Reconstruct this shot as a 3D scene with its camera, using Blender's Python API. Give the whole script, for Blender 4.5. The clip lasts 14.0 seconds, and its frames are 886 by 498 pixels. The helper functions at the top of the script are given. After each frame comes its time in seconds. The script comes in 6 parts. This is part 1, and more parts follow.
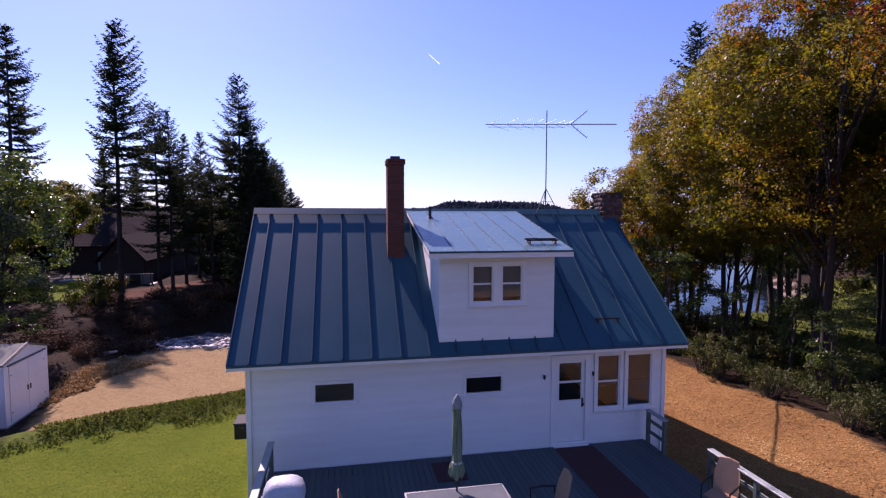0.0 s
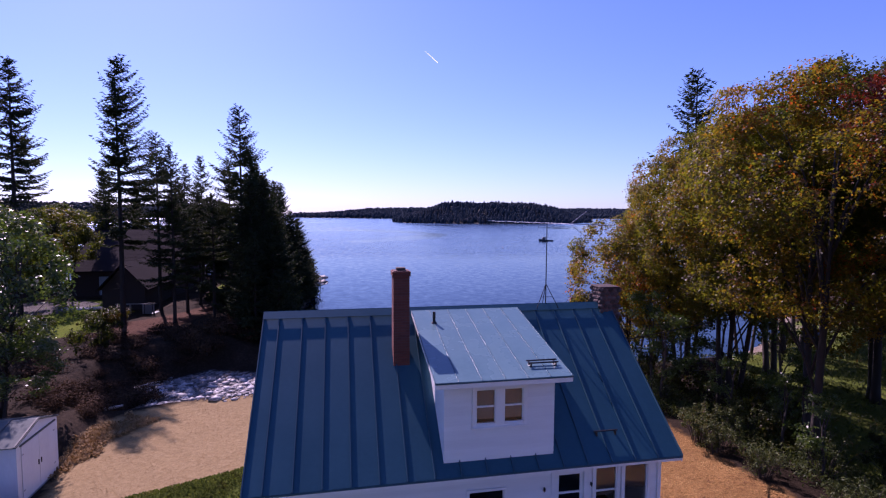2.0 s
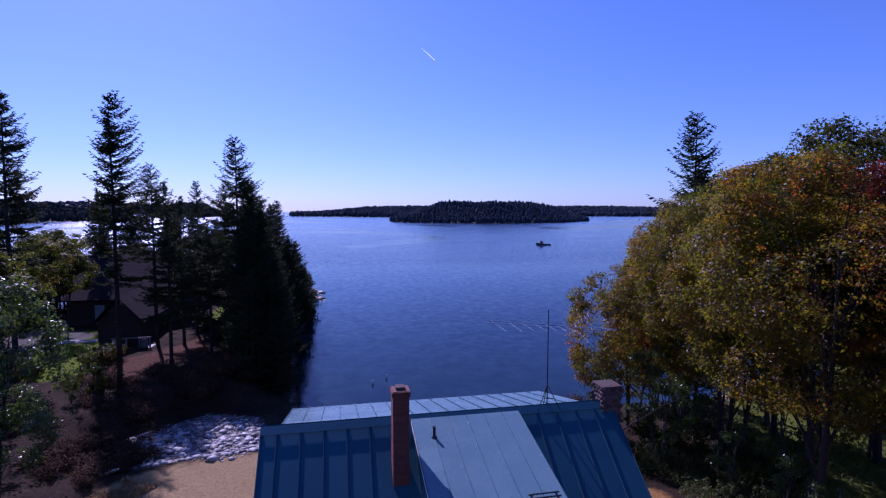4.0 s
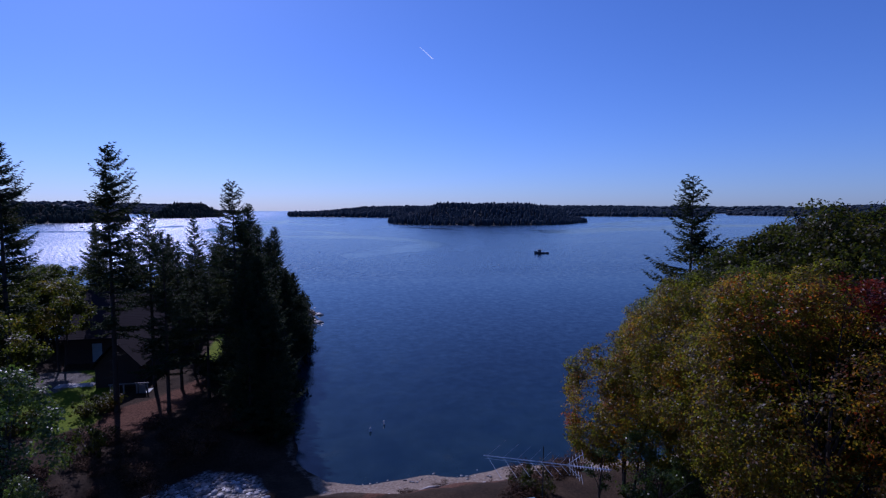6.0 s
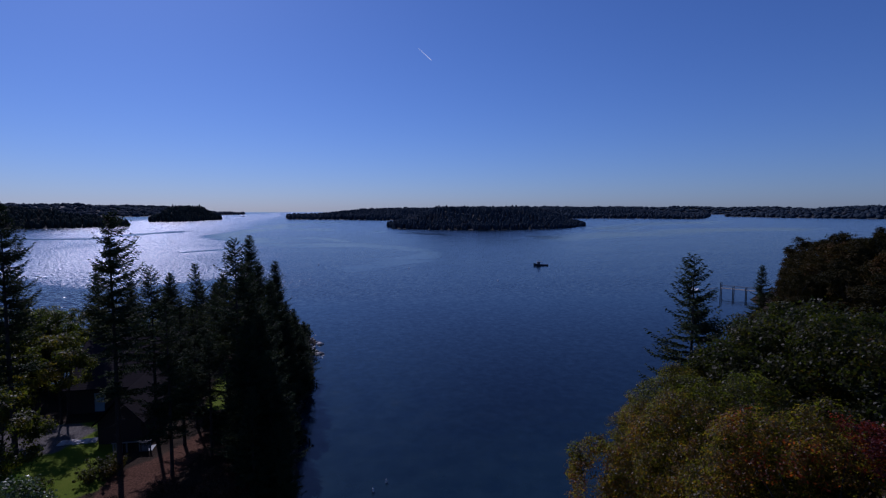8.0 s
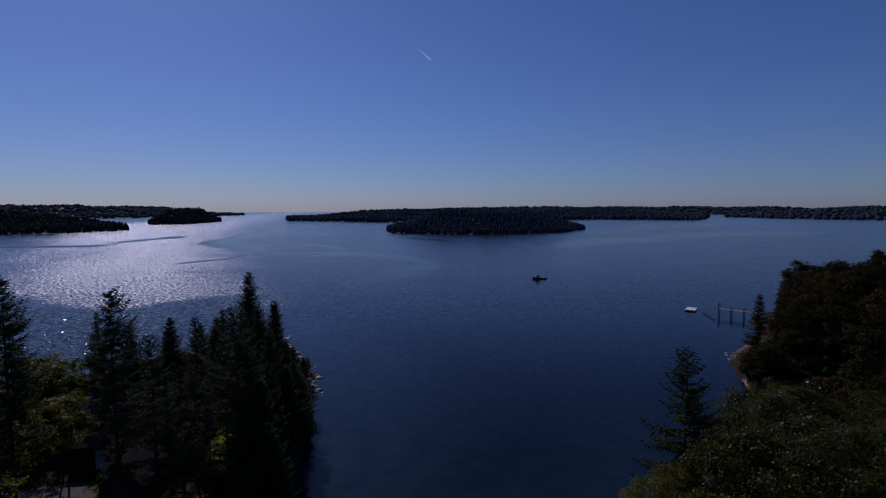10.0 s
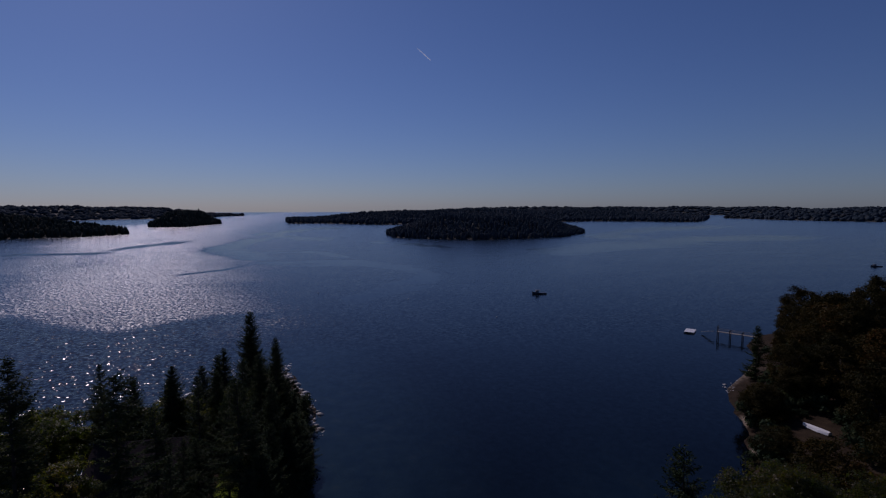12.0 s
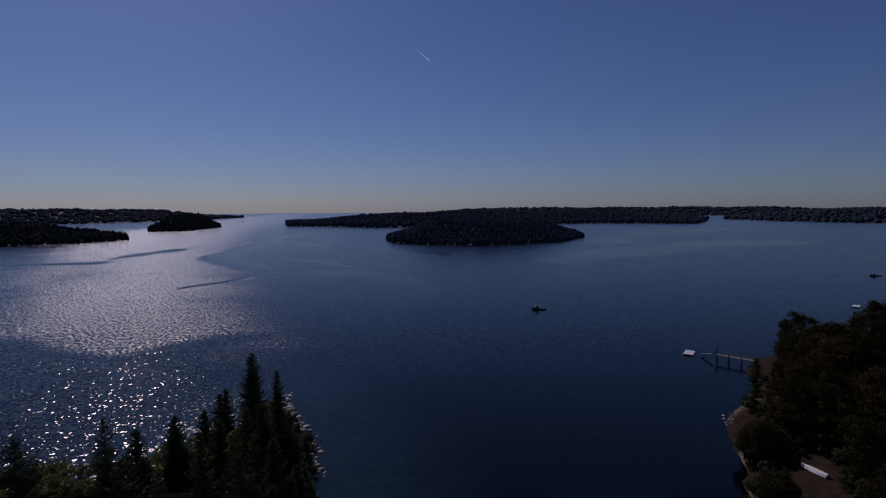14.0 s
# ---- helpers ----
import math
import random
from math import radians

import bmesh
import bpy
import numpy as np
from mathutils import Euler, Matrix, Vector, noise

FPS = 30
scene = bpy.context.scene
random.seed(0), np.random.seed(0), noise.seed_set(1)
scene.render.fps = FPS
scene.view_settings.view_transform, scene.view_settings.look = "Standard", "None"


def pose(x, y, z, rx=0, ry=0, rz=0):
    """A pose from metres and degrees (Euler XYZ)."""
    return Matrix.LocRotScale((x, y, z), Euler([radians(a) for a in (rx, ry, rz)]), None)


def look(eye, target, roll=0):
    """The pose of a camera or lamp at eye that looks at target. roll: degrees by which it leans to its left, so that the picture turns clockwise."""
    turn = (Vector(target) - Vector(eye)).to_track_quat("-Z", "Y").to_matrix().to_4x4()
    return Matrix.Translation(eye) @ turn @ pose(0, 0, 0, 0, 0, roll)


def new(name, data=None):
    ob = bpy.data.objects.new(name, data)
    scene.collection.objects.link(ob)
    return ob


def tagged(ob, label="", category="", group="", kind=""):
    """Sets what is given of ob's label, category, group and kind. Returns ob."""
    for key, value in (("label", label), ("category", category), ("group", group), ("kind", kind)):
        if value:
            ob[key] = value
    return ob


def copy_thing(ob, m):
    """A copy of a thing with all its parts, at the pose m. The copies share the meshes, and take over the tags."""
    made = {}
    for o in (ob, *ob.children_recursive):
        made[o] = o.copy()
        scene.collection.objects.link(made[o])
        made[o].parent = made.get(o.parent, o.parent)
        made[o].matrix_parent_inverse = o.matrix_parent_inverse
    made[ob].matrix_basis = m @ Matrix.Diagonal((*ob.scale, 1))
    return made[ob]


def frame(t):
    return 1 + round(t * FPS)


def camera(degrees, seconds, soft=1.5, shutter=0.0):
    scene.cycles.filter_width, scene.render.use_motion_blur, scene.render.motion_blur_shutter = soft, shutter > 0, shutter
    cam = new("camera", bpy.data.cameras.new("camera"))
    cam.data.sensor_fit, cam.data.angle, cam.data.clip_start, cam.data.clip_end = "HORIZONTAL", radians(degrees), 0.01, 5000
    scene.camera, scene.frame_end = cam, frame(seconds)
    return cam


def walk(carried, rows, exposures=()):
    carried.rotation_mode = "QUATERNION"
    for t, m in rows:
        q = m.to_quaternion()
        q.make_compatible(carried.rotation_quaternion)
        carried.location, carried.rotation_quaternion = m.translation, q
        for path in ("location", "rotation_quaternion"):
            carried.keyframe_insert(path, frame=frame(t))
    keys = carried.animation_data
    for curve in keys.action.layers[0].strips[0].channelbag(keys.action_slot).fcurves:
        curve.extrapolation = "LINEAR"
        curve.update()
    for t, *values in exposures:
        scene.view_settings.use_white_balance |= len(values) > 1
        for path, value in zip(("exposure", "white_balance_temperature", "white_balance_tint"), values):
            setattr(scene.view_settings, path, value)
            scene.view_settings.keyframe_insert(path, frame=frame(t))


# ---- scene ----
cam = camera(81.5, 14.0, soft=1.2)
PATH = [
    (0, (2.257, -12.43, 9.406), (2.637, -10.471, 9.275), 0.1),
    (0.5, (2.305, -12.554, 10.217), (2.687, -10.595, 10.083), 0.2),
    (1, (2.229, -12.619, 11.036), (2.613, -10.661, 10.9), 0.2),
    (1.5, (2.11, -12.678, 11.865), (2.496, -10.721, 11.727), 0.2),
    (2, (2.009, -12.676, 12.638), (2.398, -10.719, 12.501), 0.3),
    (2.5, (1.983, -12.525, 13.442), (2.374, -10.568, 13.303), 0.3),
    (3, (2.004, -12.319, 14.29), (2.397, -10.363, 14.147), 0.2),
    (5.5, (2.076, -12.026, 19.398), (2.48, -10.073, 19.245), 0.1),
    (6, (2.171, -11.891, 20.685), (2.576, -9.938, 20.531), 0.1),
    (6.5, (2.148, -11.746, 21.847), (2.558, -9.794, 21.695), 0.0),
    (7, (2.07, -11.679, 23.229), (2.479, -9.727, 23.076), -0.0),
    (7.5, (1.975, -11.569, 24.803), (2.385, -9.618, 24.65), 0.0),
    (8, (1.909, -11.622, 26.366), (2.319, -9.671, 26.213), 0.0),
    (10.5, (2.204, -11.597, 35.243), (2.616, -9.646, 35.084), -0.1),
    (11, (2.23, -11.528, 37.22), (2.643, -9.578, 37.059), -0.1),
    (11.5, (2.092, -11.579, 39.015), (2.505, -9.629, 38.855), -0.1),
    (12, (2.114, -11.61, 40.893), (2.526, -9.66, 40.733), -0.1),
    (12.5, (2.104, -11.652, 42.858), (2.517, -9.702, 42.698), -0.2),
    (13, (2.174, -11.577, 44.827), (2.587, -9.627, 44.666), -0.2),
    (13.5, (2.102, -11.648, 46.759), (2.515, -9.698, 46.597), -0.2),
    (14, (2.083, -11.64, 48.614), (2.496, -9.689, 48.453), -0.3),
]
EXPOSURES = [(0.0, 0.55, 6500, 56), (1.5, 0.48, 6200, 60), (3.0, 0.13, 5450, 65), (5.5, -0.42, 5050, 47), (6.5, -0.68, 5050, 37), (8.0, -1.07, 5250, 35), (10.5, -1.53, 5800, 35), (14.0, -1.75, 6200, 34)]
walk(cam, [(t, look(eye, target, roll)) for t, eye, target, roll in PATH], EXPOSURES)

# ---- world and sun ----
SUN_AZ, SUN_EL = 20.5, 42.0          # degrees left of +y, and above the horizon
to_sun = Vector((-math.sin(radians(SUN_AZ)) * math.cos(radians(SUN_EL)), math.cos(radians(SUN_AZ)) * math.cos(radians(SUN_EL)), math.sin(radians(SUN_EL))))
world = bpy.data.worlds.new("sky")
scene.world = world
world.use_nodes = True
wn = world.node_tree
sky = wn.nodes.new("ShaderNodeTexSky")
sky.sky_type = "NISHITA"
sky.sun_disc = False
sky.sun_elevation = radians(SUN_EL)
sky.sun_rotation = radians(-SUN_AZ)
sky.air_density, sky.dust_density, sky.ozone_density = 1.0, 0.36, 6.0
wn.nodes["Background"].inputs["Strength"].default_value = 0.10
cool = wn.nodes.new("ShaderNodeMix")
cool.data_type, cool.blend_type = "RGBA", "MULTIPLY"
cool.inputs[0].default_value = 1.0
cool.inputs[7].default_value = (0.805, 0.96, 1.14, 1)
wn.links.new(sky.outputs["Color"], cool.inputs[6])
wn.links.new(cool.outputs[2], wn.nodes["Background"].inputs["Color"])
sun = new("sun", bpy.data.lights.new("sun", "SUN"))
sun.data.energy, sun.data.angle, sun.data.color = 5.2, radians(0.53), (1.0, 0.93, 0.82)
sun.matrix_world = look(to_sun * 100, (0, 0, 0))


# ---- materials ----
def node(nt, kind, **values):
    n = nt.nodes.new(kind)
    for k, v in values.items():
        n.inputs[k.replace("_", " ")].default_value = v
    return n


def link(nt, a, b):
    nt.links.new(a, b)


def ramp(nt, fac, stops):
    r = nt.nodes.new("ShaderNodeValToRGB")
    while len(r.color_ramp.elements) < len(stops):
        r.color_ramp.elements.new(0.5)
    for e, (p, c) in zip(r.color_ramp.elements, stops):
        e.position, e.color = p, (*c, 1)
    link(nt, fac, r.inputs["Fac"])
    return r.outputs["Color"]


def coords(nt, scale=(1, 1, 1)):
    g = nt.nodes.new("ShaderNodeNewGeometry")
    m = nt.nodes.new("ShaderNodeMapping")
    m.inputs["Scale"].default_value = scale
    link(nt, g.outputs["Position"], m.inputs["Vector"])
    return m.outputs["Vector"]


def noise_tex(nt, scale, detail=4.0, vec=None, rough=0.55):
    n = node(nt, "ShaderNodeTexNoise", Scale=scale, Detail=detail, Roughness=rough)
    link(nt, vec if vec is not None else coords(nt), n.inputs["Vector"])
    return n.outputs["Fac"]


def mixc(nt, fac, a, b, blend="MIX"):
    m = nt.nodes.new("ShaderNodeMix")
    m.data_type, m.blend_type = "RGBA", blend
    for sock, v in ((m.inputs[0], fac), (m.inputs[6], a), (m.inputs[7], b)):
        if hasattr(v, "is_output"):
            link(nt, v, sock)
        elif isinstance(v, (int, float)):
            sock.default_value = v
        else:
            sock.default_value = (*v, 1)
    return m.outputs[2]


def calc(nt, op, a, b=0.0, c=0.0, clamp=False):
    m = nt.nodes.new("ShaderNodeMath")
    m.operation, m.use_clamp = op, clamp
    for sock, v in zip(m.inputs, (a, b, c)):
        if hasattr(v, "is_output"):
            link(nt, v, sock)
        else:
            sock.default_value = v
    return m.outputs[0]


def bump(nt, height, strength=0.3, dist=0.02, normal=None):
    b = node(nt, "ShaderNodeBump", Strength=strength, Distance=dist)
    link(nt, height, b.inputs["Height"])
    if normal is not None:
        link(nt, normal, b.inputs["Normal"])
    return b.outputs["Normal"]


def blank(name):
    m = bpy.data.materials.new(name)
    m.use_nodes = True
    return m, m.node_tree, m.node_tree.nodes["Principled BSDF"]


def surface(name, a, b, scale=3.0, fine=40.0, rough=0.6, metal=0.0, relief=0.2, dist=0.01, stretch=(1, 1, 1), each=0.0, spec=0.5):
    """Two tones mixed at two scales, with fine relief; each: how far single pieces differ."""
    m, nt, bs = blank(name)
    v = coords(nt, stretch)
    big, small = noise_tex(nt, scale, 4, v), noise_tex(nt, fine, 3, v)
    f = calc(nt, "ADD", calc(nt, "MULTIPLY", big, 0.65), calc(nt, "MULTIPLY", small, 0.35))
    f = calc(nt, "MULTIPLY_ADD", f, 2.2, -0.6, clamp=True)
    col = mixc(nt, f, a, b)
    if each:
        oi = nt.nodes.new("ShaderNodeObjectInfo")
        k = calc(nt, "MULTIPLY_ADD", oi.outputs["Random"], 2 * each, 1 - each)
        cc = nt.nodes.new("ShaderNodeCombineColor")
        for s in cc.inputs:
            link(nt, k, s)
        col = mixc(nt, 1.0, col, cc.outputs[0], "MULTIPLY")
    link(nt, col, bs.inputs["Base Color"])
    r = calc(nt, "MULTIPLY_ADD", big, 0.24, rough - 0.12, clamp=True)
    link(nt, r, bs.inputs["Roughness"])
    bs.inputs["Metallic"].default_value = metal
    bs.inputs["Specular IOR Level"].default_value = spec
    if relief:
        link(nt, bump(nt, calc(nt, "ADD", small, big), relief, dist), bs.inputs["Normal"])
    return m


def leaf_material(name, stops, patch=0.25, through_light=0.35, rough=0.55, warm=(1.25, 1.2, 0.6), gloss=0.3, own=0.0):
    """Leaves: tones from stops, drifting in patches over the crown and differing leaf by leaf; part of the light passes through."""
    m, nt, bs = blank(name)
    geo = nt.nodes.new("ShaderNodeNewGeometry")
    big = noise_tex(nt, patch, 3)
    f = calc(nt, "ADD", calc(nt, "MULTIPLY_ADD", big, 1.9, -0.7), calc(nt, "MULTIPLY", geo.outputs["Random Per Island"], 0.5), clamp=True)
    if own:
        oi = nt.nodes.new("ShaderNodeObjectInfo")
        f = calc(nt, "ADD", f, calc(nt, "MULTIPLY_ADD", oi.outputs["Random"], own, -own / 2), clamp=True)
    col = ramp(nt, f, stops)
    link(nt, col, bs.inputs["Base Color"])
    bs.inputs["Roughness"].default_value = rough
    bs.inputs["Specular IOR Level"].default_value = gloss
    tr = nt.nodes.new("ShaderNodeBsdfTranslucent")
    link(nt, mixc(nt, 1.0, col, warm, "MULTIPLY"), tr.inputs["Color"])
    mx = nt.nodes.new("ShaderNodeMixShader")
    mx.inputs[0].default_value = through_light
    link(nt, bs.outputs[0], mx.inputs[1])
    link(nt, tr.outputs[0], mx.inputs[2])
    link(nt, mx.outputs[0], nt.nodes["Material Output"].inputs["Surface"])
    return m


M = {}
M["siding"] = surface("white_siding", (0.70, 0.70, 0.68), (0.80, 0.80, 0.79), 0.8, 25, 0.55, relief=0.08, stretch=(1, 1, 6), each=0.03)
M["trim"] = surface("white_trim", (0.74, 0.74, 0.72), (0.82, 0.82, 0.80), 2, 30, 0.45, relief=0.05)
M["roof"] = surface("green_metal_roof", (0.018, 0.082, 0.114), (0.028, 0.107, 0.146), 0.7, 9, 0.5, spec=0.12, metal=0.0, relief=0.06, each=0.06)
M["roof_rib"] = surface("green_metal_seam", (0.022, 0.075, 0.105), (0.032, 0.098, 0.132), 1, 12, 0.45, relief=0.04, spec=0.25)
# the roof metal made paler: sky sheen on low slopes put into its colour
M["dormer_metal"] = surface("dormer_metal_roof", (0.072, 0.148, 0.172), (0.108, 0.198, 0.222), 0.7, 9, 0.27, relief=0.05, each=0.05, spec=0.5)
M["flash"] = surface("grey_flashing", (0.25, 0.27, 0.28), (0.38, 0.40, 0.41), 3, 30, 0.4, metal=0.5, relief=0.05)
M["brick"] = surface("red_brick", (0.12, 0.032, 0.022), (0.19, 0.05, 0.034), 2.5, 14, 0.85, relief=0.4, dist=0.02, each=0.15)
M["mortar"] = surface("mortar", (0.11, 0.05, 0.04), (0.16, 0.075, 0.06), 4, 40, 0.9)
M["stone"] = surface("field_stone", (0.06, 0.040, 0.034), (0.15, 0.108, 0.092), 3, 18, 0.85, relief=0.5, dist=0.03, each=0.35, spec=0.2)
M["rock"] = surface("shore_rock", (0.30, 0.27, 0.25), (0.52, 0.49, 0.46), 1.2, 9, 0.8, relief=0.6, dist=0.06, each=0.25)
M["dark"] = surface("dark_interior", (0.03, 0.025, 0.02), (0.06, 0.05, 0.04), 2, 20, 0.9, relief=0)
M["blind"] = surface("dark_red_blind", (0.042, 0.022, 0.016), (0.07, 0.036, 0.026), 2, 30, 0.8, relief=0.1)
M["blind_tan"] = surface("tan_blind", (0.15, 0.11, 0.085), (0.21, 0.155, 0.12), 2, 30, 0.8, relief=0.1)
M["iron"] = surface("dark_metal", (0.03, 0.032, 0.035), (0.06, 0.062, 0.065), 4, 40, 0.45, metal=0.8, relief=0.1)
M["alu"] = surface("aluminium", (0.30, 0.31, 0.33), (0.45, 0.46, 0.48), 4, 40, 0.4, metal=0.9, relief=0.05)
M["deck"] = surface("painted_deck", (0.035, 0.065, 0.07), (0.06, 0.10, 0.105), 1.2, 22, 0.6, relief=0.15, stretch=(6, 1, 1), each=0.12)
M["rail"] = surface("green_rail", (0.05, 0.08, 0.07), (0.08, 0.12, 0.105), 2, 25, 0.5, relief=0.1)
M["mat"] = surface("door_mat", (0.05, 0.018, 0.02), (0.085, 0.03, 0.03), 3, 60, 0.95, relief=0.4)
M["bark"] = surface("bark", (0.014, 0.010, 0.008), (0.036, 0.028, 0.022), 1.5, 10, 0.9, relief=0.8, dist=0.05, stretch=(1, 1, 0.25))
M["bark_pale"] = surface("pale_bark", (0.024, 0.018, 0.014), (0.07, 0.056, 0.045), 1.5, 8, 0.9, relief=0.7, dist=0.04, stretch=(1, 1, 0.3))
M["brown_shingle"] = surface("brown_shingle", (0.015, 0.008, 0.007), (0.032, 0.017, 0.014), 0.8, 8, 0.85, relief=0.4, dist=0.03, stretch=(1, 1, 4))
M["asphalt_roof"] = surface("grey_brown_shingles", (0.016, 0.012, 0.014), (0.030, 0.024, 0.026), 0.9, 10, 0.95, relief=0.4, dist=0.03, spec=0.08)
M["maple"] = leaf_material("maple_leaves", [(0.0, (0.022, 0.021, 0.007)), (0.40, (0.036, 0.026, 0.008)), (0.70, (0.062, 0.032, 0.009)), (0.92, (0.098, 0.030, 0.009)), (1.0, (0.12, 0.016, 0.009))], 0.2, 0.54, 0.42, gloss=0.2, warm=(4.3, 6.8, 0.9), own=0.15)
M["red_maple"] = leaf_material("crimson_maple_leaves", [(0.0, (0.05, 0.010, 0.008)), (0.6, (0.11, 0.016, 0.012)), (1.0, (0.15, 0.04, 0.012))], 0.3, 0.45, 0.45, gloss=0.3, warm=(2.2, 2.0, 1.0))
M["green_leaf"] = leaf_material("green_leaves", [(0.0, (0.014, 0.019, 0.006)), (0.5, (0.027, 0.028, 0.008)), (0.85, (0.048, 0.034, 0.008)), (1.0, (0.078, 0.034, 0.007))], 0.3, 0.45, 0.45, gloss=0.14, warm=(2.5, 3.1, 0.7), own=0.2)
# oak leaves darkened, with the trees' shaded side put into the colour
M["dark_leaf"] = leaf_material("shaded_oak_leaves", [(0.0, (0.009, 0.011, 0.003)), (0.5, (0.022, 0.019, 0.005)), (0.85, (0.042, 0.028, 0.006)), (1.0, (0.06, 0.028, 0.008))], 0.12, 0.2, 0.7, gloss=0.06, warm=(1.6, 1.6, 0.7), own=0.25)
M["oak_leaf"] = leaf_material("olive_oak_leaves", [(0.0, (0.012, 0.018, 0.004)), (0.5, (0.030, 0.034, 0.007)), (0.85, (0.055, 0.046, 0.010)), (1.0, (0.08, 0.05, 0.012))], 0.2, 0.45, 0.5, gloss=0.2, warm=(3.6, 4.4, 1.0), own=0.25)
M["pale_leaf"] = leaf_material("glossy_green_leaves", [(0.0, (0.022, 0.042, 0.014)), (0.5, (0.05, 0.08, 0.022)), (1.0, (0.11, 0.14, 0.045))], 0.4, 0.4, 0.36, gloss=0.4, warm=(1.6, 1.8, 0.6))
M["shrub_leaf"] = leaf_material("shrub_leaves", [(0.0, (0.035, 0.05, 0.018)), (0.5, (0.07, 0.095, 0.03)), (0.85, (0.12, 0.125, 0.045)), (1.0, (0.16, 0.10, 0.04))], 0.5, 0.35, 0.5, gloss=0.14)
M["red_brush"] = leaf_material("red_brown_brush", [(0.0, (0.024, 0.015, 0.012)), (0.5, (0.058, 0.034, 0.022)), (1.0, (0.12, 0.075, 0.042))], 0.5, 0.1, 0.9, gloss=0.05)
M["needles"] = leaf_material("spruce_needles", [(0.0, (0.014, 0.026, 0.014)), (0.6, (0.027, 0.043, 0.021)), (1.0, (0.055, 0.062, 0.022))], 0.3, 0.2, 0.8, gloss=0.08)
# a little of the distance's blue haze is mixed into these tones
M["far_trees"] = leaf_material("far_forest", [(0.0, (0.016, 0.026, 0.026)), (0.6, (0.028, 0.037, 0.030)), (0.88, (0.046, 0.042, 0.032)), (1.0, (0.065, 0.042, 0.030))], 0.02, 0.03, 0.95, gloss=0.03)
M["grass_blade"] = leaf_material("grass_blades", [(0.0, (0.05, 0.09, 0.012)), (0.5, (0.085, 0.13, 0.018)), (1.0, (0.14, 0.16, 0.035))], 0.5, 0.3, 0.8, gloss=0.08)


# ---- mesh helpers ----
def mesh_from(name, verts, faces, mats, smooth=False, index=None):
    me = bpy.data.meshes.new(name)
    verts = np.asarray(verts, dtype=np.float32).reshape(-1, 3)
    faces = np.asarray(faces, dtype=np.int32)
    k = faces.shape[1]
    me.vertices.add(len(verts))
    me.vertices.foreach_set("co", verts.ravel())
    me.loops.add(faces.size)
    me.loops.foreach_set("vertex_index", faces.ravel())
    me.polygons.add(len(faces))
    me.polygons.foreach_set("loop_start", np.arange(0, faces.size, k, dtype=np.int32))
    if index is not None:
        me.polygons.foreach_set("material_index", np.asarray(index, dtype=np.int32))
    me.update(calc_edges=True)
    if smooth:
        me.polygons.foreach_set("use_smooth", np.ones(len(faces), dtype=bool))
    for m in mats if isinstance(mats, (list, tuple)) else [mats]:
        me.materials.append(m)
    return me


def part(name, bm, material, parent=None, label="", smooth=False):
    """Links a bmesh (or a mesh) as one object, under its parent if there is one."""
    if isinstance(bm, bmesh.types.BMesh):
        me = bpy.data.meshes.new(name)
        bmesh.ops.recalc_face_normals(bm, faces=bm.faces)
        bm.to_mesh(me)
        bm.free()
        me.materials.append(material)
        if smooth:
            me.polygons.foreach_set("use_smooth", np.ones(len(me.polygons), dtype=bool))
    else:
        me = bm
    ob = new(name, me)
    ob.parent = parent
    if label:
        ob["label"] = label
    return ob


def thing(name, x, y, z, label, category, rz=0.0, group="", kind=""):
    e = new(name)
    e.empty_display_size = 0.2
    e.matrix_world = pose(x, y, z, 0, 0, rz)
    return tagged(e, label, category, group, kind)


def box(bm, x0, x1, y0, y1, z0, z1, bevel=0.0):
    vs = [bm.verts.new(p) for p in ((x0, y0, z0), (x1, y0, z0), (x1, y1, z0), (x0, y1, z0), (x0, y0, z1), (x1, y0, z1), (x1, y1, z1), (x0, y1, z1))]
    fs = [bm.faces.new([vs[i] for i in f]) for f in ((0, 3, 2, 1), (4, 5, 6, 7), (0, 1, 5, 4), (1, 2, 6, 5), (2, 3, 7, 6), (3, 0, 4, 7))]
    if bevel:
        es = {e for f in fs for e in f.edges}
        bmesh.ops.bevel(bm, geom=list(es), offset=bevel, segments=1, affect="EDGES")
    return bm


def boxm(x0, x1, y0, y1, z0, z1, bevel=0.0):
    return box(bmesh.new(), x0, x1, y0, y1, z0, z1, bevel)


def prism(bm, pts, d):
    """A slab: the polygon pts (3D, flat) pushed along d."""
    d = Vector(d)
    a = [bm.verts.new(p) for p in pts]
    b = [bm.verts.new(Vector(p) + d) for p in pts]
    n = len(pts)
    bm.faces.new(a)
    bm.faces.new(b[::-1])
    for i in range(n):
        bm.faces.new((a[i], b[i], b[(i + 1) % n], a[(i + 1) % n]))
    return bm


def tube(bm, pts, radii, sides=8):
    """A tapered tube along pts."""
    pts = [Vector(p) for p in pts]
    rings = []
    for i, p in enumerate(pts):
        d = (pts[min(i + 1, len(pts) - 1)] - pts[max(i - 1, 0)]).normalized()
        u = d.orthogonal().normalized() if abs(d.z) > 0.99 else d.cross(Vector((0, 0, 1))).normalized()
        w = d.cross(u)
        rings.append([bm.verts.new(p + radii[i] * (math.cos(a) * u + math.sin(a) * w)) for a in (2 * math.pi * k / sides for k in range(sides))])
    for r0, r1 in zip(rings, rings[1:]):
        for k in range(sides):
            bm.faces.new((r0[k], r0[(k + 1) % sides], r1[(k + 1) % sides], r1[k]))
    bm.faces.new(rings[0][::-1])
    bm.faces.new(rings[-1])
    return bm


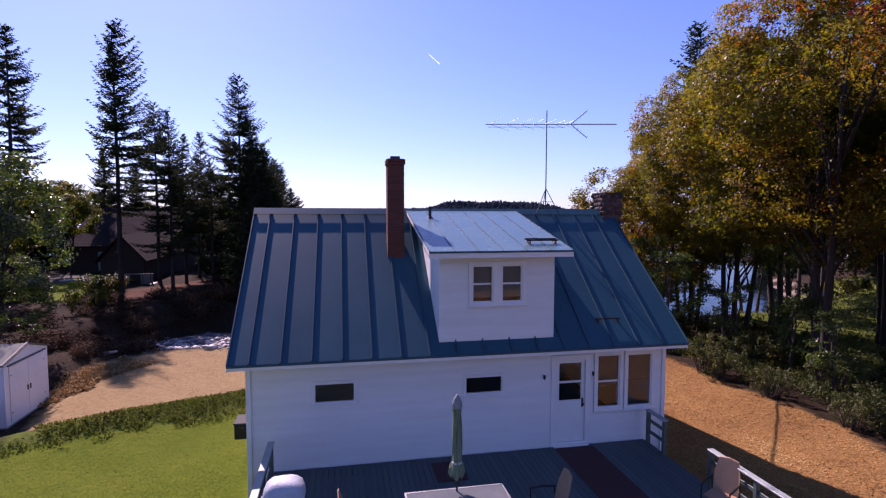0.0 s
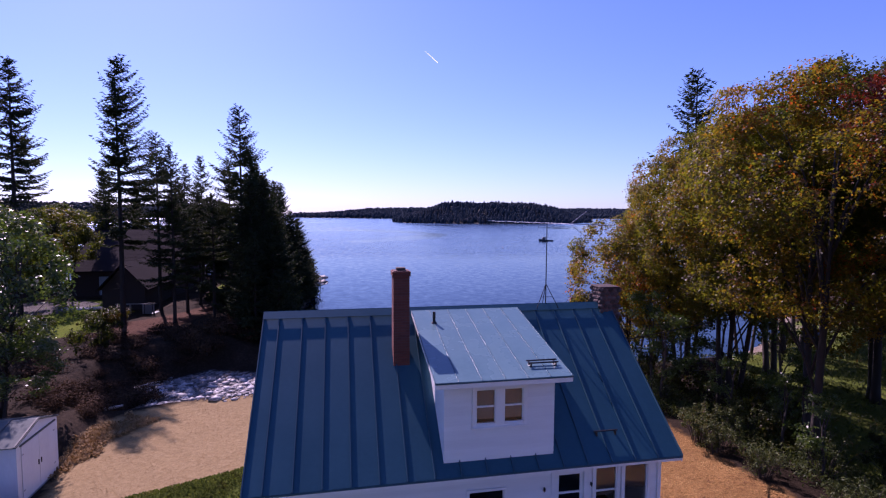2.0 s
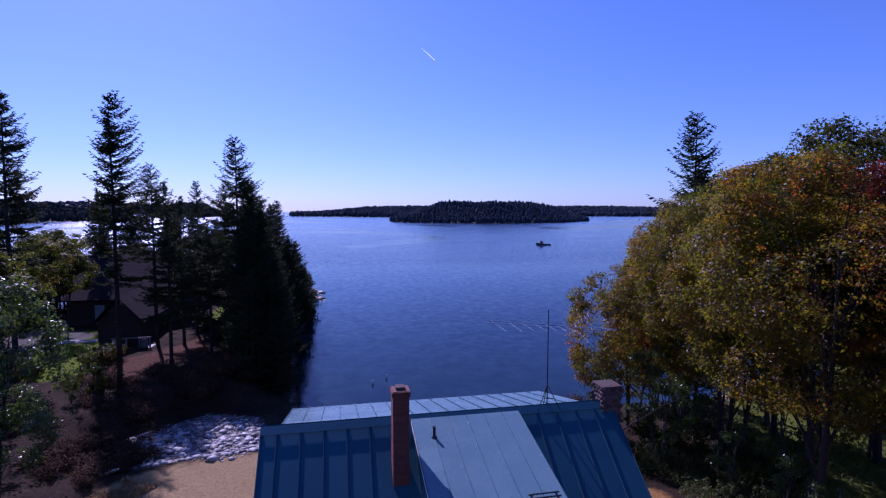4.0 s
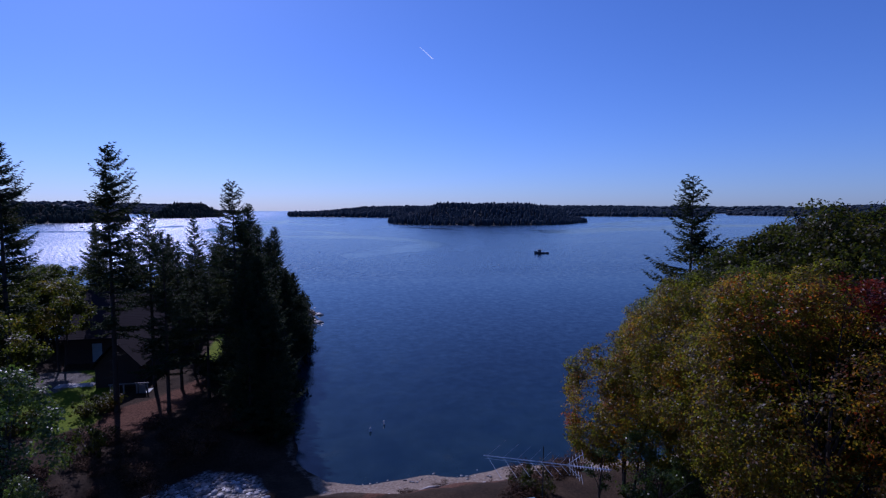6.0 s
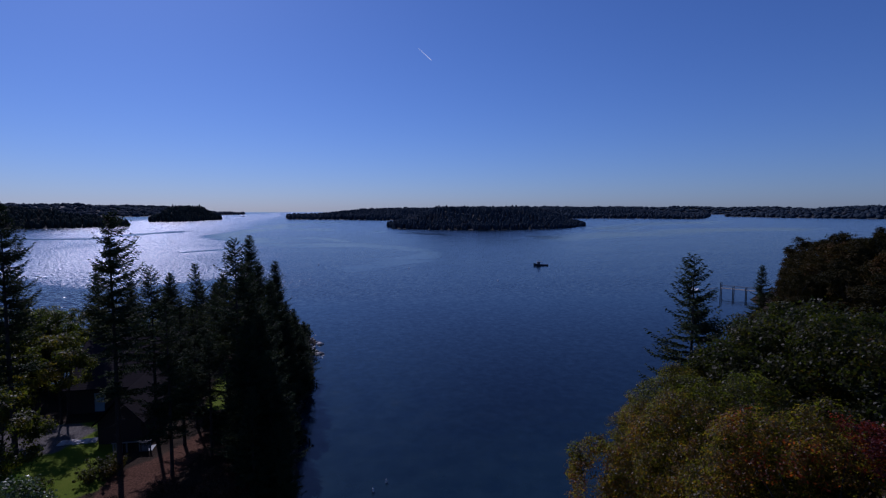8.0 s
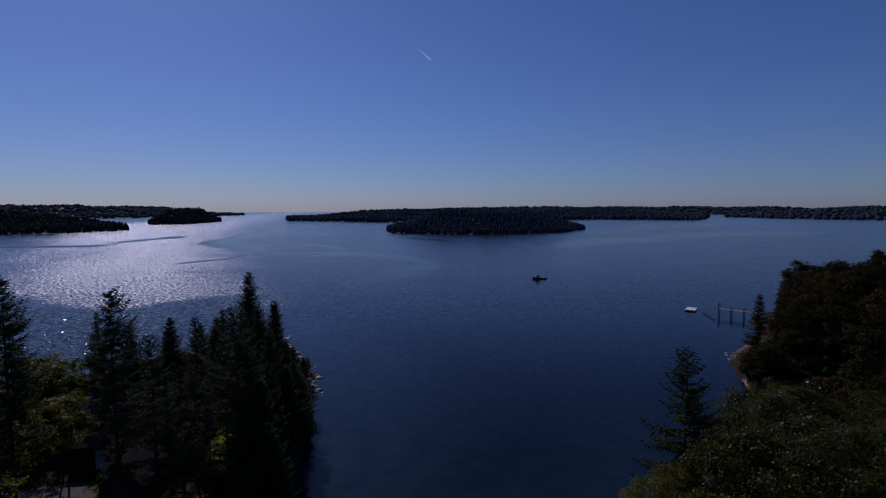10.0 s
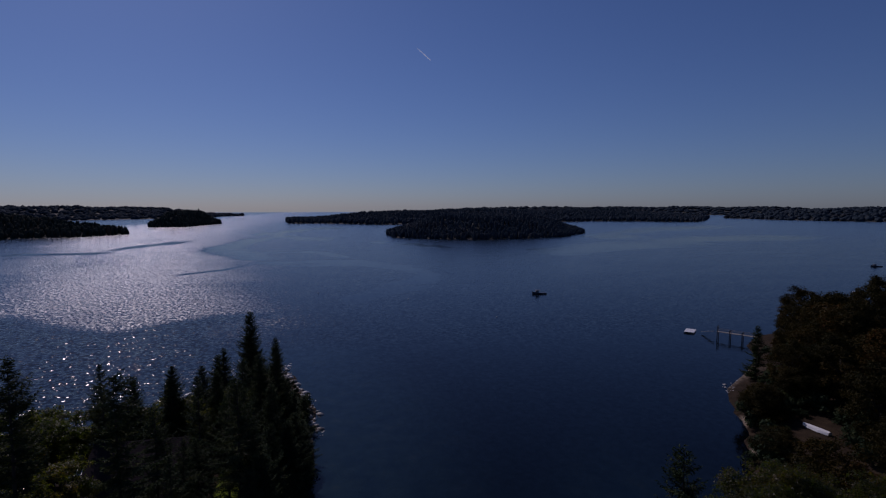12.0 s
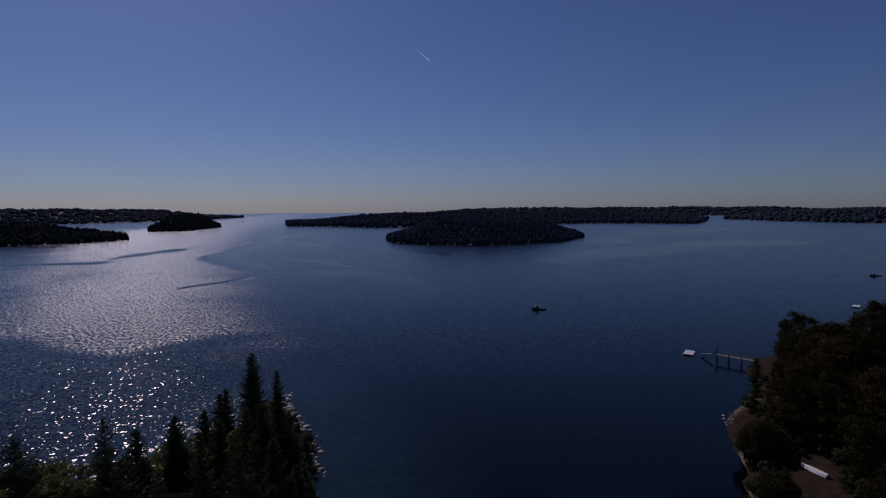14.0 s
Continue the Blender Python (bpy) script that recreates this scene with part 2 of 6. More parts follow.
def leaf_mesh(name, pos, nrm, size, rng, mat, aspect=1.5, axis=None):
    """Many single leaves: folded diamonds at pos, facing nrm, with their long way along axis or at random."""
    n = len(pos)
    nrm = nrm + rng.normal(0, 0.45, (n, 3))
    nrm /= np.linalg.norm(nrm, axis=1)[:, None] + 1e-9
    a = rng.normal(0, 1, (n, 3)) if axis is None else axis
    a = a - (a * nrm).sum(1)[:, None] * nrm
    a /= np.linalg.norm(a, axis=1)[:, None] + 1e-9
    b = np.cross(nrm, a)
    s = np.asarray(size).reshape(-1, 1) * np.ones((n, 1))
    v = np.stack([pos - a * s * 0.5, pos + b * s * 0.5 / aspect + nrm * s * 0.12, pos + a * s * 0.5, pos - b * s * 0.5 / aspect + nrm * s * 0.12], 1)
    f = np.arange(n * 4).reshape(n, 4)
    return mesh_from(name, v.reshape(-1, 3), f, mat)


# ---- ground ----
SHORE = [(-4800, 300), (-900, 160), (-308.3, 92.8), (-126, 80), (-84.5, 71.5), (-57.1, 70), (-45, 71), (-36.5, 72.5), (-29, 76), (-24.5, 84), (-22.5, 96), (-20, 109), (-14.9, 124), (-9.6, 124), (-7.5, 110.4), (-2.2, 94.6), (-1.7, 70.3), (-2.9, 53.4), (-2, 38.7),
         (-1.2, 31), (1, 26.6), (6.1, 25.8), (13.5, 25.8), (22, 26.4), (26, 25.2), (31.5, 25.2), (38, 27.8), (47, 32.4), (61.1, 49.2), (71.6, 61.3), (82.2, 75.6), (89, 87), (96, 91), (108, 100), (126, 118.5), (145, 128), (240, 145),
         (420, 90), (1000, 150), (4800, 100), (4800, -4800), (-4800, -4800)]


def inside(x, y, poly):
    """Metres from the polygon's edge, above zero within it."""
    x, y = np.asarray(x, float), np.asarray(y, float)
    best, odd = np.full(x.shape, 1e18), np.zeros(x.shape, bool)
    for (ax, ay), (bx, by) in zip(poly, poly[1:] + poly[:1]):
        dx, dy = bx - ax, by - ay
        k = np.clip(((x - ax) * dx + (y - ay) * dy) / (dx * dx + dy * dy), 0, 1)
        best = np.minimum(best, (x - ax - k * dx) ** 2 + (y - ay - k * dy) ** 2)
        if ay != by:
            odd ^= ((ay > y) != (by > y)) & (x < ax + (y - ay) / (by - ay) * dx)
    return np.sqrt(best) * np.where(odd, 1, -1)


def step(a, b, v):
    k = np.clip((v - a) / (b - a), 0, 1)
    return k * k * (3 - 2 * k)


def wavy(x, y, s, seed=0.0):
    """A cheap smooth unevenness from sines, about -1 to 1."""
    return (np.sin(x * s + 1.7 * np.sin(y * s * 0.7 + seed)) + np.sin(y * s * 1.3 + 2.1 * np.sin(x * s * 0.5 + seed * 2)) + 0.6 * np.sin((x + y) * s * 2.3 + seed * 3)) / 2.6


LOT = [(-10.2, 13.2), (-10.0, 16.0), (-8.6, 17.6), (-5.5, 18.7), (-2, 19.1), (1.5, 19.3), (4, 18.6), (4, 9.2), (-1.9, 9.2), (-4.5, 7.9), (-7.4, 6.5), (-8.6, 5.8), (-9.2, 8.8)]
LAWN = [(-7.2, 4.2), (-4.5, 5.2), (-1.2, 6.0), (3.0, 6.6), (3.0, -30), (-24, -30), (-14, -4), (-9, 2.0)]
LANE = [(11.5, 11.6), (14.6, 11.1), (17, 8.7), (16.9, 4.6), (17.2, 2.2), (17.6, 0.4), (16.9, -1.4), (20, -9), (24, -30), (7, -30), (7, 5)]
YARD = [(20, 4), (26, -8), (62, -12), (64, 22), (58, 38), (52, 36), (46.3, 32.3), (34.7, 26), (28, 17.1), (22.3, 10.3)]
COVE = [(-12.6, 22.5), (-10.5, 19.3), (-5.1, 19.2), (-3.0, 19.7), (-2.9, 25), (-4.4, 28.4), (-8, 29.5), (-11.4, 27)]
NYARD = [(-42.3, 49.2), (-24.4, 50.8), (-20.2, 45), (-17.5, 36.5), (-21.2, 33.9), (-28.6, 36.5), (-47.6, 40.8)]
DRIVE = [(-36, 42.5), (-25.2, 43.8), (-23.4, 48.6), (-26, 50.6), (-37, 50.5)]
SOIL = [(-18.2, 34.0), (-14.0, 32.8), (-12.2, 37.8), (-10.6, 44.5), (-12.6, 46.0), (-15.0, 41.0), (-18.4, 38.4)]
BEACH_TOP = [(3.6, 19.6), (13, 20.6), (21, 22.6), (21, 24.0), (10, 23.4), (4, 22.4)]
NLAWN = [(-13.8, 52.4), (-7.5, 52.4), (-6.4, 66.1), (-14.9, 67.1)]


def height(x, y):
    x, y = np.asarray(x, float), np.asarray(y, float)
    d = inside(x, y, SHORE) + 0.5 * wavy(x, y, 0.8)
    land = 2.5 + 0.35 * wavy(x, y, 0.09, 1.0) + 0.06 * wavy(x, y, 0.9, 2.0)
    land = land + 0.8 * step(30, -60, y)
    z = np.where(d > 0, 0.10 * np.minimum(d, 4) + (land - 0.4) * step(1.5, 7.0, d), -0.16 * np.minimum(-d, 25))
    lot = step(-1.6, 0.6, inside(x, y, LOT))
    z = z * (1 - lot) + (1.72 + 0.03 * wavy(x, y, 1.1, 3)) * lot
    lawn = step(-1.2, 0.6, inside(x, y, LAWN))
    z = z * (1 - lawn) + (2.55 + 0.03 * wavy(x, y, 0.7, 5)) * lawn
    pad = step(-1.0, 0.3, inside(x, y, [(-14, 7.4), (-9.2, 7.4), (-9.2, 12.6), (-14, 12.6)]))
    z = z * (1 - pad) + 1.62 * pad
    house = step(-2.5, 0.2, inside(x, y, [(-0.2, -6), (11, -6), (11, 7.7), (-0.2, 7.7)]))
    z = z * (1 - house) + np.minimum(z, 2.6) * house
    cove = step(-3.2, -0.6, inside(x, y, COVE)) * (1 - lot)
    z = z * (1 - cove) + np.minimum(z, np.clip(1.4 - 0.12 * (y - 18.5), 0.3, 1.4) + 0.15 * wavy(x, y, 1.3)) * cove
    bank = step(-1.5, 1.0, inside(x, y, [(-21.2, 35.5), (-12.2, 36), (-11.7, 31.2), (-13.5, 21.1), (-17.7, 21.3)]))
    return z + 0.12 * bank * wavy(x, y, 0.9, 4)


def axis_lines(lo, hi, fine, out):
    a = list(np.arange(lo, hi + 0.01, fine))
    s, left, right = fine, [], []
    p = q = 0
    while a[0] - p > -out or a[-1] + q < out:
        s *= 1.22
        p, q = p + s, q + s
        left.append(a[0] - p)
        right.append(a[-1] + q)
    return np.array([v for v in left[::-1] if v >= -out - 900] + a + [v for v in right if v <= out + 900])


gx, gy = axis_lines(-32, 36, 0.5, 4600), axis_lines(-14, 52, 0.5, 4600)
GX, GY = np.meshgrid(gx, gy)
GZ = height(GX, GY)
nx, ny = len(gx), len(gy)
ids = np.arange(nx * ny).reshape(ny, nx)
quads = np.stack([ids[:-1, :-1], ids[:-1, 1:], ids[1:, 1:], ids[1:, :-1]], -1).reshape(-1, 4)


def ground_material():
    m, nt, bs = blank("ground")

    def mask(name, soft=0.5):
        at = nt.nodes.new("ShaderNodeAttribute")
        at.attribute_name = name
        n = noise_tex(nt, 1.8, 5)
        return calc(nt, "MULTIPLY_ADD", calc(nt, "ADD", at.outputs["Fac"], calc(nt, "MULTIPLY_ADD", n, soft, -soft / 2)), 3.5, -1.25, clamp=True)

    n1, n2, n3 = noise_tex(nt, 0.5, 5), noise_tex(nt, 6, 5), noise_tex(nt, 45, 3)
    col = ramp(nt, calc(nt, "MULTIPLY_ADD", n2, 0.7, calc(nt, "MULTIPLY_ADD", n1, 0.8, -0.25)), [(0.2, (0.013, 0.010, 0.007)), (0.5, (0.031, 0.022, 0.015)), (0.75, (0.060, 0.042, 0.026)), (1.0, (0.044, 0.050, 0.018))])
    yard = ramp(nt, calc(nt, "MULTIPLY_ADD", n2, 0.6, calc(nt, "MULTIPLY", n1, 0.5)), [(0.3, (0.05, 0.07, 0.014)), (0.55, (0.085, 0.115, 0.02)), (0.8, (0.13, 0.13, 0.03))])
    col = mixc(nt, mask("yard"), col, yard)
    lawn = ramp(nt, calc(nt, "MULTIPLY_ADD", noise_tex(nt, 28, 4), 0.75, calc(nt, "MULTIPLY", n1, 0.32)), [(0.28, (0.042, 0.080, 0.006)), (0.52, (0.088, 0.130, 0.009)), (0.78, (0.165, 0.168, 0.022))])
    col = mixc(nt, mask("lawn", 0.3), col, lawn)
    vor = node(nt, "ShaderNodeTexVoronoi", Scale=24.0)
    link(nt, coords(nt), vor.inputs["Vector"])
    leaf = mixc(nt, calc(nt, "MULTIPLY", n2, 0.9), ramp(nt, vor.outputs["Color"], [(0.0, (0.12, 0.058, 0.02)), (0.4, (0.25, 0.125, 0.040)), (0.75, (0.35, 0.185, 0.058)), (1.0, (0.45, 0.27, 0.095))]), (0.25, 0.15, 0.055))
    col = mixc(nt, mask("lane", 0.7), col, leaf)
    tan = ramp(nt, calc(nt, "MULTIPLY_ADD", n3, 0.4, calc(nt, "MULTIPLY", n2, 0.65)), [(0.25, (0.18, 0.124, 0.058)), (0.5, (0.275, 0.198, 0.094)), (0.8, (0.36, 0.268, 0.14))])
    col = mixc(nt, mask("lot", 0.55), col, tan)
    sand = ramp(nt, n2, [(0.3, (0.12, 0.09, 0.068)), (0.6, (0.25, 0.205, 0.155)), (0.85, (0.35, 0.295, 0.235))])
    col = mixc(nt, mask("sand", 0.6), col, sand)
    rocky = ramp(nt, noise_tex(nt, 4.0, 8), [(0.36, (0.03, 0.026, 0.024)), (0.5, (0.15, 0.14, 0.13)), (0.7, (0.40, 0.385, 0.37))])
    col = mixc(nt, mask("cove", 0.6), col, rocky)
    gravel = ramp(nt, noise_tex(nt, 9.0, 6), [(0.35, (0.06, 0.055, 0.05)), (0.55, (0.115, 0.105, 0.098)), (0.75, (0.19, 0.18, 0.165))])
    col = mixc(nt, mask("drive", 0.4), col, gravel)
    soil = ramp(nt, n2, [(0.3, (0.045, 0.022, 0.014)), (0.55, (0.095, 0.048, 0.030)), (0.8, (0.15, 0.082, 0.052))])
    col = mixc(nt, mask("soil", 0.8), col, soil)
    link(nt, col, bs.inputs["Base Color"])
    bs.inputs["Roughness"].default_value = 0.9
    bs.inputs["Specular IOR Level"].default_value = 0.04
    h = calc(nt, "ADD", calc(nt, "MULTIPLY", n2, 0.7), calc(nt, "MULTIPLY", n3, 0.35))
    link(nt, bump(nt, h, 0.7, 0.10), bs.inputs["Normal"])
    return m


gm = mesh_from("ground", np.stack([GX, GY, GZ], -1), quads, ground_material(), smooth=True)
SHD = inside(GX, GY, SHORE)
for nm, val in (("lot", inside(GX, GY, LOT)), ("lawn", np.maximum(inside(GX, GY, LAWN), np.maximum(inside(GX, GY, NLAWN), inside(GX, GY, NYARD)))), ("lane", inside(GX, GY, LANE)),
                ("yard", np.maximum(inside(GX, GY, YARD), inside(GX, GY, [(-7.8, 5.0), (-1.9, 8.2), (0, 8.0), (0, 5), (-7.4, 3)]))), ("cove", inside(GX, GY, COVE)), ("drive", inside(GX, GY, DRIVE)), ("soil", np.maximum(inside(GX, GY, SOIL), inside(GX, GY, BEACH_TOP))), ("sand", np.where((GX > 0.5) & (GX < 40), 2.6 - np.abs(SHD - 1.4), np.where(GX > 0, 0.9, 0.1) - np.abs(SHD - 0.6)))):
    at = gm.attributes.new(nm, "FLOAT", "POINT")
    at.data.foreach_set("value", (step(-1.2, 1.2, val) + 0.0).astype(np.float32).ravel())
ground = tagged(new("ground", gm), "uneven ground of lawn, leaf litter, straw and shore", "ground", kind="structure")

# ---- water ----
SLICKS = [[(-111, 550), (-65, 430), (-32, 379), (20, 375), (55, 322), (60, 295), (45, 261), (27, 240), (10, 221)], [(-109, 558), (-96, 697), (-63, 741), (-13, 675)],
          [(-106, 813), (-46, 1010), (40, 1100)], [(-58, 490), (-15, 479), (10, 423)], [(43, 610), (115, 510)], [(205, 435), (297, 476), (470, 563), (620, 582)],
          [(-275, 500), (-252, 511), (-206, 500)], [(-206, 569), (-186, 639), (-169, 670)], [(-90, 330), (-70, 350), (-60, 372)], [(330, 610), (520, 800), (800, 950)]]
WIDTHS = (13, 11, 9, 6, 6, 24, 5, 6, 3, 14)


def water_material():
    m, nt, bs = blank("water")

    def field(name):
        at = nt.nodes.new("ShaderNodeAttribute")
        at.attribute_name = name
        return at.outputs["Fac"]

    patchy = noise_tex(nt, 0.012, 4, coords(nt, (1, 0.35, 1)), 0.6)
    torn = noise_tex(nt, 0.03, 5, coords(nt, (0.5, 1.6, 1)), 0.65)
    streaky = calc(nt, "MULTIPLY_ADD", torn, 2.4, -0.35, clamp=True)
    calm = calc(nt, "ADD", calc(nt, "MULTIPLY", field("slick"), streaky), calc(nt, "MULTIPLY_ADD", patchy, 0.9, -0.42), clamp=True)
    lee = calc(nt, "ADD", field("lee"), calc(nt, "MULTIPLY_ADD", torn, 0.7, -0.35), clamp=True)
    still = calc(nt, "MAXIMUM", calm, lee)
    # wavelets turn each facet of the surface its own way
    tilt = node(nt, "ShaderNodeTexNoise", Scale=0.9, Detail=3.0, Roughness=0.6)
    link(nt, coords(nt, (1.0, 1.0, 1)), tilt.inputs["Vector"])
    lean = nt.nodes.new("ShaderNodeVectorMath")
    lean.operation = "SUBTRACT"
    link(nt, tilt.outputs["Color"], lean.inputs[0])
    lean.inputs[1].default_value = (0.5, 0.5, 0.5)
    chop = calc(nt, "MULTIPLY", field("chop"), calc(nt, "MULTIPLY_ADD", torn, 2.0, 0.0), clamp=True)
    k = calc(nt, "MULTIPLY_ADD", chop, 0.72, calc(nt, "MULTIPLY_ADD", still, -0.25, 0.35))
    sized = nt.nodes.new("ShaderNodeVectorMath")
    sized.operation = "SCALE"
    link(nt, lean.outputs[0], sized.inputs[0])
    link(nt, k, sized.inputs["Scale"])
    flat = nt.nodes.new("ShaderNodeVectorMath")
    flat.operation = "MULTIPLY_ADD"
    link(nt, sized.outputs[0], flat.inputs[0])
    flat.inputs[1].default_value = (1, 1, 0)
    flat.inputs[2].default_value = (0, 0, 1)
    norm = nt.nodes.new("ShaderNodeVectorMath")
    norm.operation = "NORMALIZE"
    link(nt, flat.outputs[0], norm.inputs[0])
    facet = norm.outputs[0]
    bed = ramp(nt, noise_tex(nt, 0.25, 5), [(0.35, (0.0045, 0.015, 0.026)), (0.6, (0.009, 0.023, 0.033)), (0.8, (0.020, 0.031, 0.033))])
    nt.nodes.remove(bs)
    deep = nt.nodes.new("ShaderNodeBsdfDiffuse")
    link(nt, mixc(nt, field("shallow"), (0.0008, 0.0022, 0.0045), bed), deep.inputs["Color"])
    shine = nt.nodes.new("ShaderNodeBsdfGlossy")
    shine.distribution = "BECKMANN"
    spark = noise_tex(nt, 0.6, 6, coords(nt, (1.6, 0.9, 1)), 0.8)
    grain = calc(nt, "MULTIPLY", calc(nt, "MULTIPLY_ADD", spark, 2.3, -1.17), calc(nt, "MULTIPLY_ADD", still, -0.95, 1.0))
    rough = calc(nt, "MINIMUM", calc(nt, "ADD", calc(nt, "MULTIPLY_ADD", still, -0.19, 0.325), grain), 0.55, clamp=True)
    both = nt.nodes.new("ShaderNodeMix")
    link(nt, chop, both.inputs[0])
    link(nt, rough, both.inputs[2])
    both.inputs[3].default_value = 0.21
    link(nt, both.outputs[0], shine.inputs["Roughness"])
    link(nt, facet, shine.inputs["Normal"])
    fr = nt.nodes.new("ShaderNodeFresnel")
    fr.inputs["IOR"].default_value = 1.33
    link(nt, facet, fr.inputs["Normal"])
    mx = nt.nodes.new("ShaderNodeMixShader")
    link(nt, fr.outputs[0], mx.inputs[0])
    link(nt, deep.outputs[0], mx.inputs[1])
    link(nt, shine.outputs[0], mx.inputs[2])
    link(nt, mx.outputs[0], nt.nodes["Material Output"].inputs["Surface"])
    return m


wx, wy = axis_lines(-190, 130, 4.0, 5200), axis_lines(10, 420, 4.0, 5200)
wx = wx[(wx > -5400) & (wx < 5400)]
WX, WY = np.meshgrid(wx, wy)
ids = np.arange(WX.size).reshape(WX.shape)
wq = np.stack([ids[:-1, :-1], ids[:-1, 1:], ids[1:, 1:], ids[1:, :-1]], -1).reshape(-1, 4)
wm = mesh_from("water", np.stack([WX, WY, np.zeros_like(WX)], -1), wq, water_material(), smooth=True)


def near_line(x, y, line):
    best = np.full(x.shape, 1e18)
    for (ax, ay), (bx, by) in zip(line, line[1:]):
        dx, dy = bx - ax, by - ay
        k = np.clip(((x - ax) * dx + (y - ay) * dy) / (dx * dx + dy * dy), 0, 1)
        best = np.minimum(best, (x - ax - k * dx) ** 2 + (y - ay - k * dy) ** 2)
    return np.sqrt(best)


sl = np.zeros_like(WX)
for line, w in zip(SLICKS, WIDTHS):
    far = np.clip(WY / 400, 0.75, 2.4)
    reach = near_line(WX, 0.5 * WY, [(px_, 0.5 * py_) for px_, py_ in line]) / (w * far)
    sl = np.maximum(sl, 1 - step(0.5, 1.35, reach + 0.3 * wavy(WX, WY, 0.03, 3.0) + 0.12 * wavy(WX, WY, 0.11, 1.0)))
# calm water along the point, and right of a line that runs out to sea
edge = np.interp(WY, [0, 104, 112, 190, 220, 329, 480, 625, 800, 1100], [-10, -14, -50, -32, -35, -54, -97, -132, -150, -180]) + 9 * wavy(WX, WY, 0.035)
lee = step(-40, 55, WX - edge) * (0.5 - 0.22 * step(330, 640, WY))
lee = np.maximum(lee, 1.2 * step(-20, -8, WX) * (1 - step(100, 190, WY)))
west = np.interp(WY, [150, 182, 242, 360, 468, 671, 1000], [-112, -108, -132, -186, -227, -311, -450]) + 12 * wavy(WX, WY, 0.03, 2.0)
lee = np.maximum(lee, 0.5 * (1 - step(-60, 35, WX - west)))
wind = np.interp(WX, [-200, -116, -72, -55, -32, 0], [222, 203, 173, 184, 192, 197]) + 5 * wavy(WX, WY, 0.09)
chop = (1 - step(-8, 7, WY - wind)) * (1 - step(-48, -16, WX + 4 * wavy(WX, WY, 0.1)))
for nm, val in (("slick", sl), ("chop", chop), ("shallow", step(-34, -3, inside(WX, WY, SHORE)) * (1 - step(30, 62, WX))), ("lee", lee)):
    at = wm.attributes.new(nm, "FLOAT", "POINT")
    at.data.foreach_set("value", val.astype(np.float32).ravel())
water = tagged(new("water", wm), "calm blue bay water with smooth slicks", "water", kind="structure")


# ---- far shores ----
def far_land(name, label, poly, top, tree, seed, step_m, leaf="far_trees"):
    """A low wooded shore: a rounded hill with its wood as stuff."""
    rng = np.random.default_rng(seed)
    px, py = np.array(poly)[:, 0], np.array(poly)[:, 1]
    n = 60
    X, Y = np.meshgrid(np.linspace(px.min() - 20, px.max() + 20, n), np.linspace(py.min() - 20, py.max() + 20, n))

    def lift(x, y):
        d = inside(x, y, poly)
        span = 0.22 * math.sqrt((px.max() - px.min()) * (py.max() - py.min()))
        return np.where(d > 0, 1.5 * np.minimum(d / 10, 1) + (top - tree) * step(0, span, d) * (0.82 + 0.2 * wavy(x, y, 6.0 / span, seed)), -0.2 + 0.1 * d)

    i = np.arange(n * n).reshape(n, n)
    q = np.stack([i[:-1, :-1], i[:-1, 1:], i[1:, 1:], i[1:, :-1]], -1).reshape(-1, 4)
    Z = np.maximum(lift(X, Y), -3)
    root = thing(name, 0, 0, 0, label, "island")
    part("shore", mesh_from("shore", np.stack([X, Y, Z], -1), q, M["far_ground"], smooth=True), None, root)
    tx, ty = np.meshgrid(np.arange(px.min(), px.max(), step_m), np.arange(py.min(), py.max(), step_m))
    tx, ty = tx.ravel() + rng.uniform(-0.5, 0.5, tx.size) * step_m, ty.ravel() + rng.uniform(-0.5, 0.5, tx.size) * step_m
    d = inside(tx, ty, poly)
    keep = d > -1
    tx, ty = tx[keep], ty[keep]
    tz = lift(tx, ty) - 0.5
    k = len(tx)
    h = tree * rng.uniform(0.72, 1.18, k) * (0.85 + 0.2 * wavy(tx, ty, 0.03, seed))
    r = np.maximum(h * rng.uniform(0.16, 0.3, k), step_m * 0.42)
    pointed = rng.random(k) < 0.55
    sides, V = 6, []
    for lev, (fz, fr_p, fr_r) in enumerate(((0.0, 0.75, 0.6), (0.3, 1.0, 1.0), (0.65, 0.55, 0.95), (0.9, 0.18, 0.55))):
        fr = np.where(pointed, fr_p, fr_r)
        for s in range(sides):
            a = 2 * math.pi * s / sides + rng.uniform(-0.4, 0.4, k)
            rr = r * fr * rng.uniform(0.7, 1.25, k)
            V.append(np.stack([tx + rr * np.cos(a), ty + rr * np.sin(a), tz + h * (fz + rng.uniform(-0.06, 0.06, k))], -1))
    V.append(np.stack([tx, ty, tz + h], -1))
    V = np.stack(V, 1)
    base = np.arange(k)[:, None] * V.shape[1]
    F = []
    for lev in range(3):
        for s in range(sides):
            a, b = lev * sides + s, lev * sides + (s + 1) % sides
            F += [(a, b, b + sides), (a, b + sides, a + sides)]
    F += [(3 * sides + s, 3 * sides + (s + 1) % sides, 4 * sides) for s in range(sides)]
    F = (base[:, :, None] + np.array(F)[None]).reshape(-1, 3)
    w = part("wood", mesh_from("wood", V.reshape(-1, 3), F, M[leaf], smooth=True), None, root, "dark mixed wood of spruce and maple")
    w["kind"] = "stuff"
    return root


